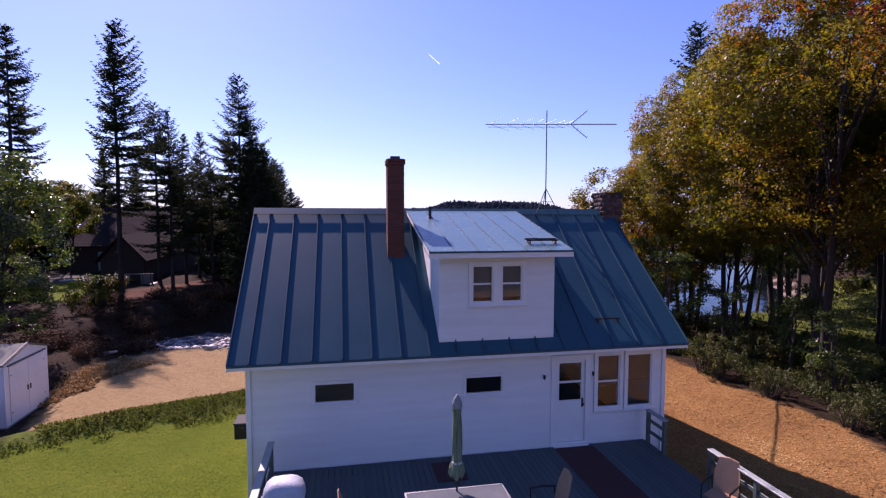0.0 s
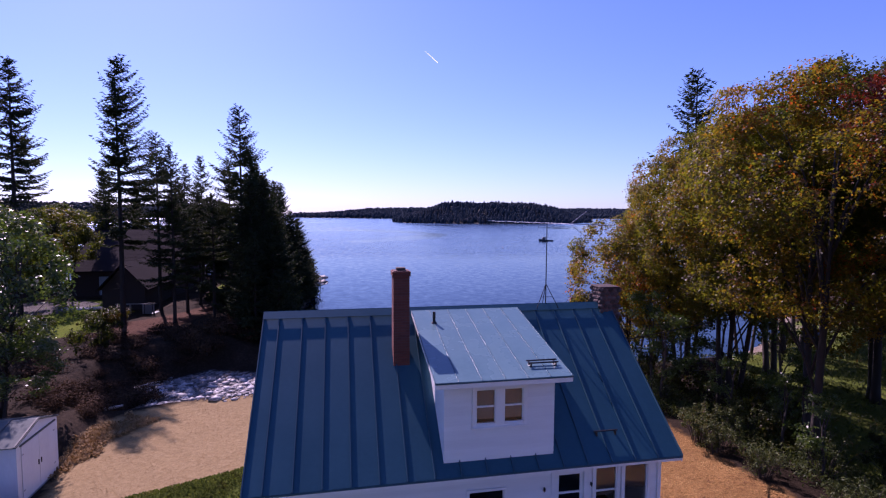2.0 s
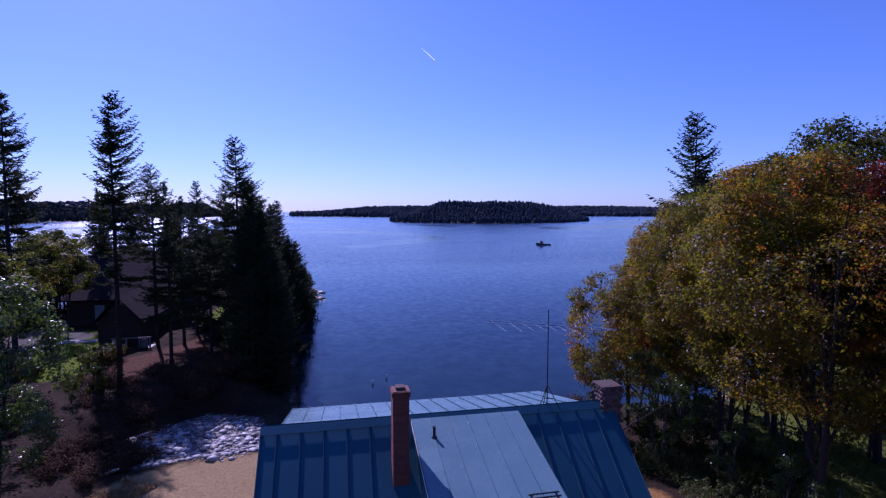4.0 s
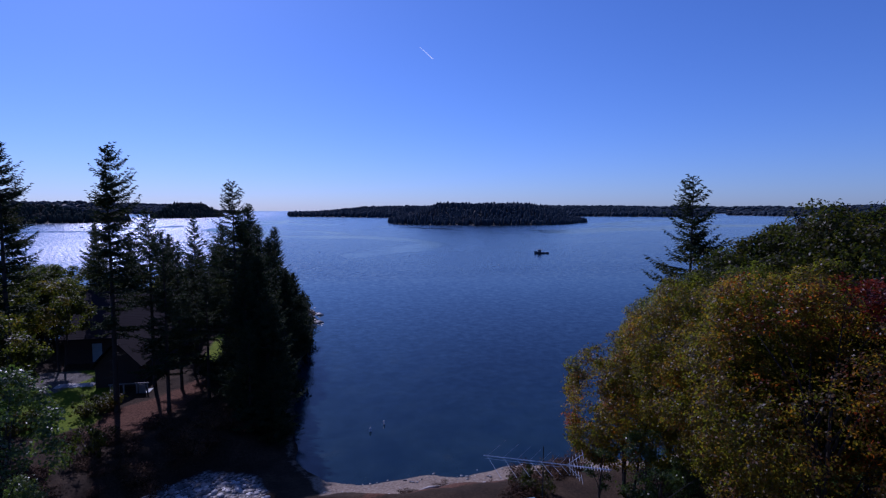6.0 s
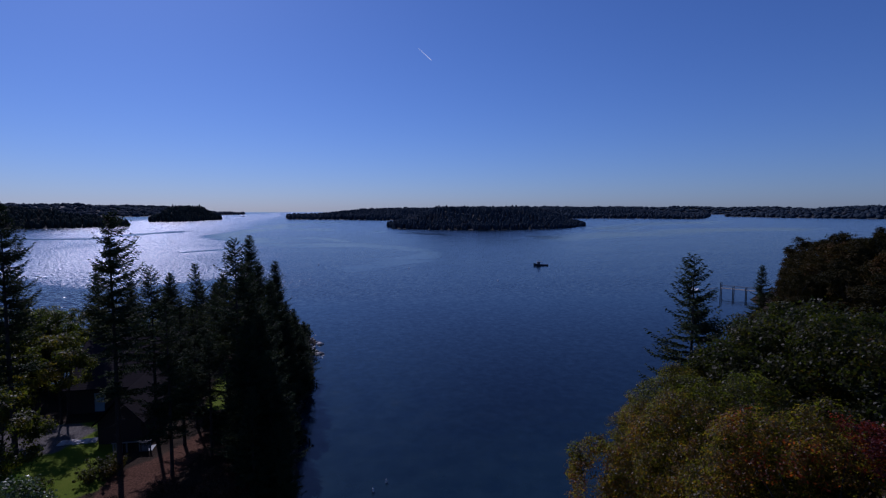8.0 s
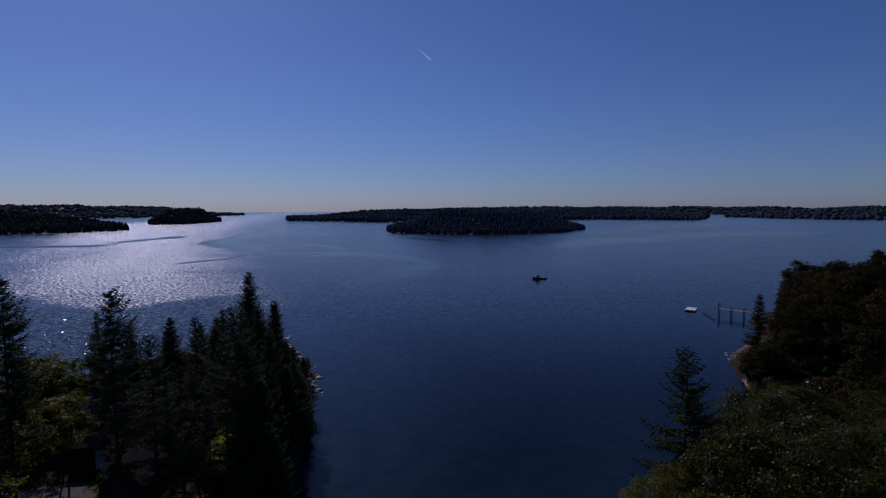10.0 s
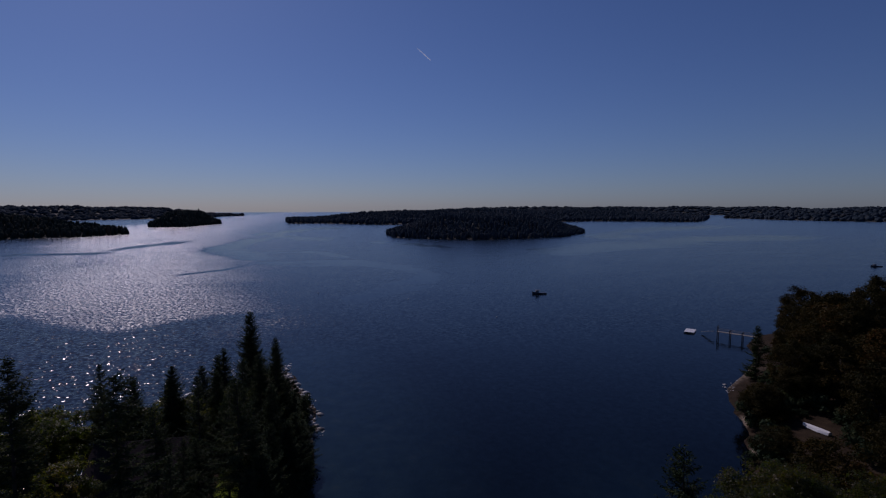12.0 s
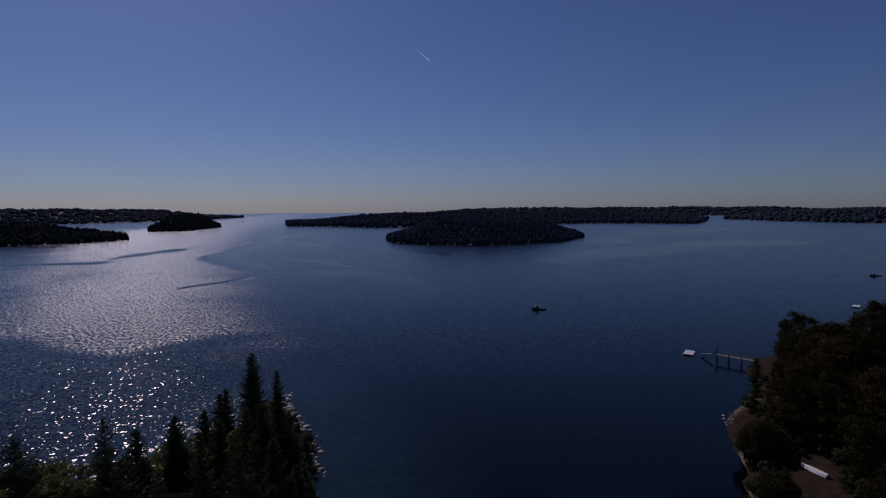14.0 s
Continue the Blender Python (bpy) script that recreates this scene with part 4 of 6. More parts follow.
for x, y, rz, k in ((18.3, 10.8, 100, 1.1), (19.6, 7.4, 200, 0.8), (18.9, 12.6, 300, 1.25), (20.9, 13.0, 50, 1.0), (17.4, 15.2, 160, 0.9),
                    (19.4, 2.6, 250, 0.7), (21.2, 0.2, 20, 0.95), (22.6, 7.8, 330, 1.2), (20.0, 5.0, 120, 0.75), (23.6, 12.8, 210, 1.15)):
    put(TREES["sapling"], x, y, rz, k)
for x, y, rz, s in ((-27, 69, 0, 0.7), (-22.5, 72, 90, 0.72)):
    put(TREES["spruce_full"], x, y, rz, s)
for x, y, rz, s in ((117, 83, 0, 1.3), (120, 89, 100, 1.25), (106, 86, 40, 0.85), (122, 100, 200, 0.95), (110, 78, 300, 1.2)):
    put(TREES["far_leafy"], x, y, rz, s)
put(TREES["pale"], -15.3, 16.4, 0, 1.0)
put(TREES["pale"], -13.9, 14.6, 130, 0.52)
put(TREES["open"], -23.4, 31.4, 40, 0.8)
put(TREES["open"], -27.6, 50.6, 10, 0.75)
put(TREES["oak_round"], -31.5, 46.5, 70, 0.8)
put(TREES["open"], -30.5, 36.0, 120, 0.85)
put(TREES["open"], -27.5, 32.0, 200, 0.75)


# ---- cottage ----
DECK, EAVE, RIDGE, RY = 3.30, 6.075, 9.571, 3.657
L, BACK = 10.85, 7.5
SL = (RIDGE - EAVE) / (RY + 0.572)
cottage = thing("cottage", 0, 0, 0, "white clapboard cottage with a green standing-seam metal roof", "house")


def wall_with_holes(x0, x1, z0, z1, y0, y1, holes):
    """A wall slab in the xz plane with openings right through."""
    bm = bmesh.new()
    xs = sorted({x0, x1, *(v for h in holes for v in h[:2])})
    zs = sorted({z0, z1, *(v for h in holes for v in h[2:])})
    for a, b in zip(xs, xs[1:]):
        for c, d in zip(zs, zs[1:]):
            if not any(h[0] <= a and b <= h[1] and h[2] <= c and d <= h[3] for h in holes):
                box(bm, a, b, y0, y1, c, d)
    bmesh.ops.remove_doubles(bm, verts=bm.verts, dist=0.0005)
    return bm


HOLES = [(1.52, 2.50, 4.87, 5.37), (5.245, 6.236, 4.86, 5.32), (7.66, 8.56, 3.36, 5.64), (8.86, 9.52, 4.26, 5.70), (9.74, 10.46, 4.24, 5.69)]
part("wall", wall_with_holes(0, L, 2.3, 6.02, 0.02, 0.16, HOLES), M["siding"], cottage)
part("wall", boxm(0, L, BACK - 0.14, BACK, 2.3, 6.02), M["siding"], cottage)
for x in (0.0, L - 0.14):
    part("wall", prism(bmesh.new(), [(x, 0.161, 2.3), (x, BACK - 0.141, 2.3), (x, BACK - 0.141, 6.1), (x, RY, RIDGE - 0.16), (x, 0.161, 6.1)], (0.14, 0, 0)), M["siding"], cottage)
part("floor", boxm(0.16, L - 0.16, 0.18, BACK - 0.18, 3.1, 3.2), M["dark"], cottage)


def boards(x0, x1, z0, z1, y, holes, parent, pitch=0.125, th=0.018):
    """Clapboards, each a wedge that overlaps the one beneath, cut at the openings."""
    z = z0
    while z < z1 - 0.02:
        zt = min(z + pitch, z1)
        cuts = [(x0, x1)]
        for a, b, c, d in holes:
            if c < zt - 0.01 and d > z + 0.01:
                nxt = []
                for p, q in cuts:
                    if b <= p or a >= q:
                        nxt.append((p, q))
                        continue
                    if a - p > 0.02:
                        nxt.append((p, a))
                    if q - b > 0.02:
                        nxt.append((b, q))
                cuts = nxt
        for p, q in cuts:
            bm = bmesh.new()
            prism(bm, [(p, y, z), (p, y - th, z), (p, y - 0.004, zt), (p, y, zt)], (q - p, 0, 0))
            part("clapboard", bm, M["siding"], parent)
        z += pitch


def window(x0, x1, z0, z1, y, parent, sash=True, blind=0.0, casing=0.085, name="window", cloth="blind"):
    """Casing, sill, sashes and pane set into an opening of the wall."""
    w = part(name, wall_with_holes(x0 - casing, x1 + casing, z0 - casing, z1 + casing, y - 0.045, y - 0.02, [(x0, x1, z0, z1)]), M["trim"], parent)
    part("sill", boxm(x0 - casing - 0.03, x1 + casing + 0.03, y - 0.085, y - 0.046, z0 - casing - 0.01, z0 - casing + 0.035, 0.006), M["trim"], w)
    part("frame", wall_with_holes(x0, x1, z0, z1, y - 0.018, y + 0.05, [(x0 + 0.035, x1 - 0.035, z0 + 0.035, z1 - 0.035)]), M["trim"], w)
    zm = (z0 + z1) / 2
    if sash:
        part("sash_bar", boxm(x0 + 0.036, x1 - 0.036, y - 0.012, y + 0.03, zm - 0.022, zm + 0.022), M["trim"], w)
    for a, b in (((z0 + 0.036, zm - 0.023), (zm + 0.023, z1 - 0.036)) if sash else ((z0 + 0.036, z1 - 0.036),)):
        p = part("pane", boxm(x0 + 0.036, x1 - 0.036, y + 0.008, y + 0.014, a, b), M["glass"], w)
        p.visible_shadow = False
    if blind:
        part("blind", boxm(x0 + 0.04, x1 - 0.04, y + 0.03, y + 0.045, z1 - 0.04 - blind * (z1 - z0 - 0.08), z1 - 0.04), M[cloth], w, "drawn tan blind" if cloth == "blind_tan" else "drawn dark red-brown blind")
    return w


gm_, gnt, gbs = blank("window_glass")
gbs.inputs["Base Color"].default_value = (0.9, 0.95, 0.95, 1)
gbs.inputs["Transmission Weight"].default_value = 1.0
gbs.inputs["Roughness"].default_value = 0.02
gbs.inputs["IOR"].default_value = 1.45
link(gnt, bump(gnt, noise_tex(gnt, 2.0, 2), 0.05, 0.02), gbs.inputs["Normal"])
M["glass"] = gm_

CUT = [(a - 0.05, b + 0.05, c - 0.05, d + 0.05) for a, b, c, d in HOLES[:2]] + [(7.56, 8.66, 3.3, 5.75), (8.76, 10.56, 4.16, 5.79)]
boards(0.0, 7.56, 3.31, 6.0, 0.018, CUT, cottage)
boards(8.66, L, 3.31, 6.0, 0.018, CUT, cottage)
part("corner_board", boxm(-0.022, 0.09, -0.03, -0.004, 2.3, 6.0, 0.004), M["trim"], cottage)
part("corner_board", boxm(L - 0.09, L + 0.022, -0.03, -0.004, 2.3, 6.0, 0.004), M["trim"], cottage)
window(*HOLES[0], 0.02, cottage, sash=False, casing=0.05)
window(*HOLES[1], 0.02, cottage, sash=False, casing=0.05)
window(*HOLES[3], 0.02, cottage, blind=0.62)
window(*HOLES[4], 0.02, cottage, sash=False, blind=0.5)

# back door with its glazed upper half
door = part("door", wall_with_holes(7.70, 8.52, 3.40, 5.60, 0.03, 0.075, [(7.80, 8.42, 4.52, 5.52)]), M["trim"], cottage, "white door with a glazed upper half")
part("door_frame", wall_with_holes(7.56, 8.66, 3.31, 5.75, -0.03, 0.019, [(7.70, 8.52, 3.40, 5.60)]), M["trim"], door)
part("rail", boxm(7.80, 8.42, 0.025, 0.07, 4.99, 5.04), M["trim"], door)
for a, b in ((4.53, 4.98), (5.05, 5.51)):
    p = part("pane", boxm(7.81, 8.41, 0.045, 0.051, a, b), M["glass"], door)
    p.visible_shadow = False
hb = bmesh.new()
tube(hb, [(8.46, 0.03, 4.42), (8.46, -0.03, 4.42), (8.46, -0.045, 4.42)], [0.012, 0.012, 0.03], 8)
box(hb, 8.435, 8.485, 0.018, 0.029, 4.32, 4.56)
part("handle", hb, M["iron"], door)
part("threshold", boxm(7.62, 8.6, -0.12, 0.01, 3.304, 3.37, 0.008), M["trim"], door)


def wall_lamp(x, z):
    e = thing("wall_lamp", x, 0, z, "small dark lantern beside the cottage door", "lamp", group="door lanterns")
    part("bracket", boxm(-0.02, 0.02, -0.02, 0.0, -0.05, 0.05, 0.004), M["iron"], e)
    b = bmesh.new()
    tube(b, [(0, -0.05, -0.06), (0, -0.05, 0.035), (0, -0.05, 0.06)], [0.018, 0.028, 0.01], 8)
    tube(b, [(0, -0.015, 0.04), (0, -0.05, 0.06)], [0.006, 0.006], 5)
    part("lantern", b, M["iron"], e)


wall_lamp(7.36, 5.2)
wall_lamp(8.73, 5.22)

# roof: deck, panels between the seams, raised seams, trim
XL, XR = -0.322, 11.135
EY = -0.572
NRM = Vector((0, -SL, 1)).normalized()


def roof_z(y):
    return EAVE + SL * (y - EY) if y <= RY else RIDGE - SL * (y - RY)


SEAMS = [0.15 + 0.683 * i for i in range(16)]
edges = [XL] + [s for s in SEAMS if s < XR - 0.1] + [XR]
BY = 2 * RY - EY
roof = part("roof", prism(bmesh.new(), [(XL + 0.02, EY + 0.02, EAVE - 0.10), (XL + 0.02, RY, RIDGE - 0.12), (XL + 0.02, BY - 0.02, EAVE - 0.10), (XL + 0.02, BY - 0.02, EAVE - 0.02), (XL + 0.02, RY, RIDGE - 0.03), (XL + 0.02, EY + 0.02, EAVE - 0.02)], (XR - XL - 0.04, 0, 0)), M["trim"], cottage)
for front in (True, False):
    ye = EY if front else BY
    nn = NRM if front else Vector((0, SL, 1)).normalized()
    for a, b in zip(edges, edges[1:]):
        part("roof_panel", prism(bmesh.new(), [Vector((a, ye, EAVE - 0.012)), Vector((b, ye, EAVE - 0.012)), Vector((b, RY, RIDGE - 0.012)), Vector((a, RY, RIDGE - 0.012))], nn * 0.012), M["roof"], roof)
    for s in edges:
        s = min(max(s, XL + 0.015), XR - 0.015)
        part("roof_seam", prism(bmesh.new(), [Vector((s - 0.013, ye, EAVE)), Vector((s + 0.013, ye, EAVE)), Vector((s + 0.013, RY, RIDGE)), Vector((s - 0.013, RY, RIDGE))], nn * 0.045), M["roof_rib"], roof)
for dy, nn in ((-0.22, NRM), (0.22, Vector((0, SL, 1)).normalized())):
    part("ridge_cap", prism(bmesh.new(), [Vector((XL, RY, RIDGE)) + nn * 0.05, Vector((XR, RY, RIDGE)) + nn * 0.05, Vector((XR, RY + dy, RIDGE - SL * 0.22)) + nn * 0.05, Vector((XL, RY + dy, RIDGE - SL * 0.22)) + nn * 0.05], nn * 0.012), M["roof"], roof)
part("drip_edge", boxm(XL, XR, EY - 0.012, EY + 0.012, EAVE - 0.062, EAVE - 0.013, 0.003), M["roof_rib"], roof)
part("fascia", boxm(XL + 0.01, XR - 0.01, EY + 0.014, EY + 0.034, EAVE - 0.14, EAVE - 0.03), M["trim"], roof)
part("soffit", boxm(XL + 0.02, XR - 0.02, EY + 0.035, 0.0, EAVE - 0.14, EAVE - 0.125), M["trim"], roof)
for x in (XL + 0.005, XR - 0.03):
    part("rake_board", prism(bmesh.new(), [(x, EY, EAVE - 0.16), (x, RY, RIDGE - 0.16), (x, BY, EAVE - 0.16), (x, BY, EAVE - 0.02), (x, RY, RIDGE - 0.02), (x, EY, EAVE - 0.02)], (0.025, 0, 0)), M["trim"], roof)

# dormer
DX0, DX1, DY = 4.52, 7.476, -0.286
DR0, DR1 = 4.19, 7.76
DS = (9.513 - 8.572) / (3.39 + 0.793)


def dorm_z(y):
    return 8.572 + DS * (y + 0.793)


DH = [(5.335, 5.875, 7.26, 8.185), (6.085, 6.625, 7.26, 8.185)]
dormer = part("dormer", wall_with_holes(DX0, DX1, 6.25, 8.52, DY, DY + 0.12, DH), M["siding"], cottage, "white dormer with a pair of sash windows")
for x in (DX0, DX1 - 0.1):
    part("dormer_cheek", prism(bmesh.new(), [(x, DY + 0.121, 6.2), (x, 3.4, 9.2), (x, 3.4, dorm_z(3.4) - 0.06), (x, DY + 0.121, dorm_z(DY) - 0.04)], (0.1, 0, 0)), M["siding"], dormer)
boards(DX0, DX1, 6.40, 8.46, DY - 0.002, [(5.24, 6.72, 7.16, 8.28)], dormer)
for a, b, c, d in DH:
    window(a, b, c, d, DY, dormer, blind=0.9, casing=0.09, cloth="blind_tan")
part("window_mullion", boxm(5.965, 5.995, DY - 0.05, DY - 0.02, 7.16, 8.27), M["trim"], dormer)
dr = part("dormer_roof", prism(bmesh.new(), [(DR0, -0.775, dorm_z(-0.775) - 0.11), (DR1, -0.775, dorm_z(-0.775) - 0.11), (DR1, 3.5, dorm_z(3.5) - 0.11), (DR0, 3.5, dorm_z(3.5) - 0.11)], (0, 0, 0.095)), M["trim"], dormer)
for i in range(6):
    a, b = DR0 + 0.595 * i, DR0 + 0.595 * (i + 1)
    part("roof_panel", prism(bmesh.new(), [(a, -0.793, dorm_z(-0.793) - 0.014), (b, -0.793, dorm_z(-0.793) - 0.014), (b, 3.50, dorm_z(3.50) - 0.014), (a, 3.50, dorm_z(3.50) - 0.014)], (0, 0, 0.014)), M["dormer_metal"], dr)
for i in range(7):
    s = min(max(DR0 + 0.595 * i, DR0 + 0.014), DR1 - 0.014)
    part("roof_seam", prism(bmesh.new(), [(s - 0.009, -0.793, dorm_z(-0.793)), (s + 0.009, -0.793, dorm_z(-0.793)), (s + 0.009, 3.50, dorm_z(3.50)), (s - 0.009, 3.50, dorm_z(3.50))], (0, 0, 0.014)), M["roof_rib"], dr)
part("drip_edge", boxm(DR0, DR1, -0.812, -0.79, dorm_z(-0.793) - 0.045, dorm_z(-0.793) - 0.006, 0.003), M["roof_rib"], dr)
part("fascia", boxm(DR0 + 0.005, DR1 - 0.005, -0.789, -0.770, dorm_z(-0.793) - 0.165, dorm_z(-0.793) - 0.03), M["trim"], dr)

# long low-sloped dormer on the water side
RS = 0.255


def rear_z(y):
    return RIDGE - 0.02 - RS * (y - RY)


rear = part("rear_dormer", boxm(0.35, 10.15, 7.34, 7.46, 5.9, rear_z(7.46) - 0.12), M["siding"], cottage)
for x in (0.35, 10.05):
    part("dormer_cheek", prism(bmesh.new(), [(x, RY + 0.3, RIDGE - 0.5), (x, 7.339, 6.0), (x, 7.339, rear_z(7.34) - 0.12), (x, RY + 0.3, rear_z(RY + 0.3) - 0.1)], (0.1, 0, 0)), M["siding"], rear)
rr_ = part("dormer_roof", prism(bmesh.new(), [(0.27, RY + 0.1, rear_z(RY + 0.1) - 0.1), (10.23, RY + 0.1, rear_z(RY + 0.1) - 0.1), (10.23, 7.83, rear_z(7.83) - 0.1), (0.27, 7.83, rear_z(7.83) - 0.1)], (0, 0, 0.09)), M["trim"], rear)
for i in range(17):
    a, b = 0.25 + 0.588 * i, 0.25 + 0.588 * (i + 1)
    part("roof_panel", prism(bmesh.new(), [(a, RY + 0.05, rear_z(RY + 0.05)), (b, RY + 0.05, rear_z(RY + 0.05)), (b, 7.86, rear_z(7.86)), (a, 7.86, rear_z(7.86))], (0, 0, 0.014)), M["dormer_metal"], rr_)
    part("roof_seam", prism(bmesh.new(), [(a - 0.012, RY + 0.05, rear_z(RY + 0.05) + 0.014), (a + 0.012, RY + 0.05, rear_z(RY + 0.05) + 0.014), (a + 0.012, 7.86, rear_z(7.86) + 0.014), (a - 0.012, 7.86, rear_z(7.86) + 0.014)], (0, 0, 0.03)), M["roof_rib"], rr_)


# ---- on the roof ----
pipe = thing("vent_pipe", 4.77, 2.55, dorm_z(2.55), "dark vent pipe standing on the dormer roof", "pipe")
pb = bmesh.new()
tube(pb, [(0, 0, -0.05), (0, 0, 0.34)], [0.045, 0.045], 10)
tube(pb, [(0, 0, -0.02), (0, 0, 0.05)], [0.11, 0.05], 10)
part("pipe", pb, M["iron"], pipe)
guard = thing("snow_guard", 7.15, -0.28, dorm_z(-0.28), "dark metal bar guard near the dormer's eave", "snow guard")
for k, dy in (("bar", 0.0), ("bar", 0.13)):
    gb = bmesh.new()
    tube(gb, [(-0.42, dy, 0.10 + dy * DS), (0.42, dy, 0.10 + dy * DS)], [0.022, 0.022], 6)
    part(k, gb, M["iron"], guard)
for dx in (-0.34, 0.34):
    part("bracket", boxm(dx - 0.02, dx + 0.02, -0.04, 0.17, 0.0, 0.10), M["iron"], guard)
guard2 = thing("snow_guard", 9.15, 0.03, roof_z(0.03), "dark metal bar guard low on the cottage roof", "snow guard")
gb = bmesh.new()
tube(gb, [(-0.35, 0, 0.10), (0.35, 0, 0.10)], [0.022, 0.022], 6)
part("bar", gb, M["iron"], guard2)
for dx in (-0.28, 0.28):
    part("bracket", boxm(dx - 0.02, dx + 0.02, -0.04, 0.05, -0.04, 0.10), M["iron"], guard2)

# brick chimney: each brick of the outer courses
chim = thing("brick_chimney", 3.715, 2.275, 8.2, "tall slim red brick chimney with a corbelled top", "chimney")
part("flue_core", boxm(-0.225, 0.225, -0.255, 0.255, -0.15, 2.78), M["mortar"], chim)
part("flue_liner", boxm(-0.13, 0.13, -0.14, 0.14, 2.781, 2.86), M["stone"], chim)
bricks = {}


def brick_mesh(w, d):
    key = (round(w, 3), round(d, 3))
    if key not in bricks:
        me = bpy.data.meshes.new("brick")
        b = boxm(-w / 2, w / 2, -d / 2, d / 2, -0.031, 0.031, 0.004)
        b.to_mesh(me)
        b.free()
        me.materials.append(M["brick"])
        bricks[key] = me
    return bricks[key]


CR = 0.0775
for i in range(36):
    grow = 0.03 if i >= 34 else 0.0
    z = 0.0 + i * CR + 0.02
    hx, hy = 0.235 + grow, 0.265 + grow
    for sx in ((-1, 1)):
        if i % 2 == 0:
            spans_x = [(-hx, -0.003), (0.003, hx)]
            spans_y = [(-hy + 0.1, -0.003), (0.003, hy - 0.1)]
        else:
            spans_x = [(-hx, -hx + 0.115), (-hx + 0.122, hx - 0.122), (hx - 0.115, hx)]
            spans_y = [(-hy + 0.1, hy - 0.1)]
        for a, b in spans_x:
            o = part("brick", brick_mesh(b - a, 0.09), None, chim)
            o.location = ((a + b) / 2, sx * (hy - 0.045), z)
        for a, b in spans_y:
            o = part("brick", brick_mesh(0.09, b - a - 0.006), None, chim)
            o.location = (sx * (hx - 0.045), (a + b) / 2, z)

# field-stone chimney at the gable
stack = thing("stone_chimney", 11.04, 3.70, 2.4, "broad round-stone chimney on the cottage's gable end", "chimney")
part("core", boxm(-0.33, 0.33, -0.33, 0.33, 0, 7.72), M["mortar"], stack)
part("cap", boxm(-0.37, 0.37, -0.37, 0.37, 7.72, 7.77, 0.015), M["stone"], stack)
rs = np.random.default_rng(5)
stone_meshes = []
for k in range(7):
    b = bmesh.new()
    bmesh.ops.create_icosphere(b, subdivisions=2, radius=0.092)
    for v in b.verts:
        v.co *= 1 + 0.16 * noise.noise(v.co * 9 + Vector((k * 3.1, 0, 0)))
        v.co.x, v.co.z = v.co.x * 1.12, v.co.z * 0.86
    me = bpy.data.meshes.new("stone")
    b.to_mesh(me)
    b.free()
    me.polygons.foreach_set("use_smooth", np.ones(len(me.polygons), dtype=bool))
    me.materials.append(M["stone"])
    stone_meshes.append(me)
zz, row = 5.1, 0
while zz < 7.7:
    for face in range(4):
        half, depth = 0.34, -0.34
        u = -half + (0.085 if row % 2 else 0.02)
        while u < half + 0.05:
            o = part("stone", stone_meshes[int(rs.integers(0, 7))], None, stack)
            p = Vector((u, depth + 0.03, 0))
            p.rotate(Euler((0, 0, face * math.pi / 2)))
            o.location = (p.x, p.y, zz + rs.uniform(-0.02, 0.02))
            o.rotation_euler = (rs.uniform(-0.3, 0.3), rs.uniform(-0.5, 0.5), face * math.pi / 2 + rs.uniform(-0.2, 0.2))
            o.scale = (rs.uniform(0.8, 1.15), 0.6, rs.uniform(0.85, 1.1))
            u += rs.uniform(0.145, 0.185)
    zz += 0.142
    row += 1

# television aerial
aer = thing("tv_aerial", 8.82, 3.64, RIDGE, "rooftop television aerial on a tripod mast", "antenna")
tb = bmesh.new()
tube(tb, [(0, 0, 0.0), (0, 0, 3.25)], [0.02, 0.016], 8)
part("mast", tb, M["iron"], aer)
for dx, dy in ((-0.42, -0.2), (0.42, -0.2), (0.0, 0.4)):
    lb = bmesh.new()
    tube(lb, [(dx, dy, -abs(dy) * SL), (0, 0, 0.72)], [0.014, 0.014], 6)
    part("tripod_leg", lb, M["iron"], aer)
lb = bmesh.new()
tube(lb, [(-0.2, -0.1, 0.28), (0.2, -0.1, 0.28)], [0.01, 0.01], 5)
part("brace", lb, M["iron"], aer)
BA, BB = Vector((-1.90, 0.60, 2.84)), Vector((1.95, -0.95, 2.71))
bd = (BB - BA).normalized()
bp = Vector((-bd.y, bd.x, 0)).normalized()
boom_b = bmesh.new()
tube(boom_b, [BA, BB], [0.016, 0.016], 6)
boom = part("boom", boom_b, M["alu"], aer)
for f, ln in ((0.03, 1.35), (0.16, 1.2), (0.27, 1.05), (0.37, 0.92), (0.46, 0.82), (0.54, 0.72), (0.61, 0.64)):
    c = BA.lerp(BB, f)
    e = bmesh.new()
    tube(e, [c + (bp + bd * 0.42) * ln, c, c - (bp - bd * 0.42) * ln], [0.0045, 0.006, 0.0045], 5)
    part("element", e, M["alu"], boom)
for k in range(14):
    c = BA.lerp(BB, 0.70 + 0.0215 * k)
    e = bmesh.new()
    tube(e, [c - bp * 0.14, c + bp * 0.14], [0.007, 0.007], 5)
    part("director", e, M["alu"], boom)
for s in (-1, 1):
    c = BA.lerp(BB, 0.66)
    e = bmesh.new()
    tube(e, [c, c + bd * 0.5 + Vector((0, 0, 0.42 * s))], [0.012, 0.012], 5)
    for k in range(5):
        q = c + (bd * 0.5 + Vector((0, 0, 0.42 * s))) * (0.2 + 0.2 * k)
        tube(e, [q - bp * 0.3, q + bp * 0.3], [0.006, 0.006], 4)
    part("reflector", e, M["alu"], boom)
lo = bmesh.new()
tube(lo, [BA.lerp(BB, 0.02) - Vector((0, 0, 0.09)), BA.lerp(BB, 0.62) - Vector((0, 0, 0.09))], [0.008, 0.008], 5)
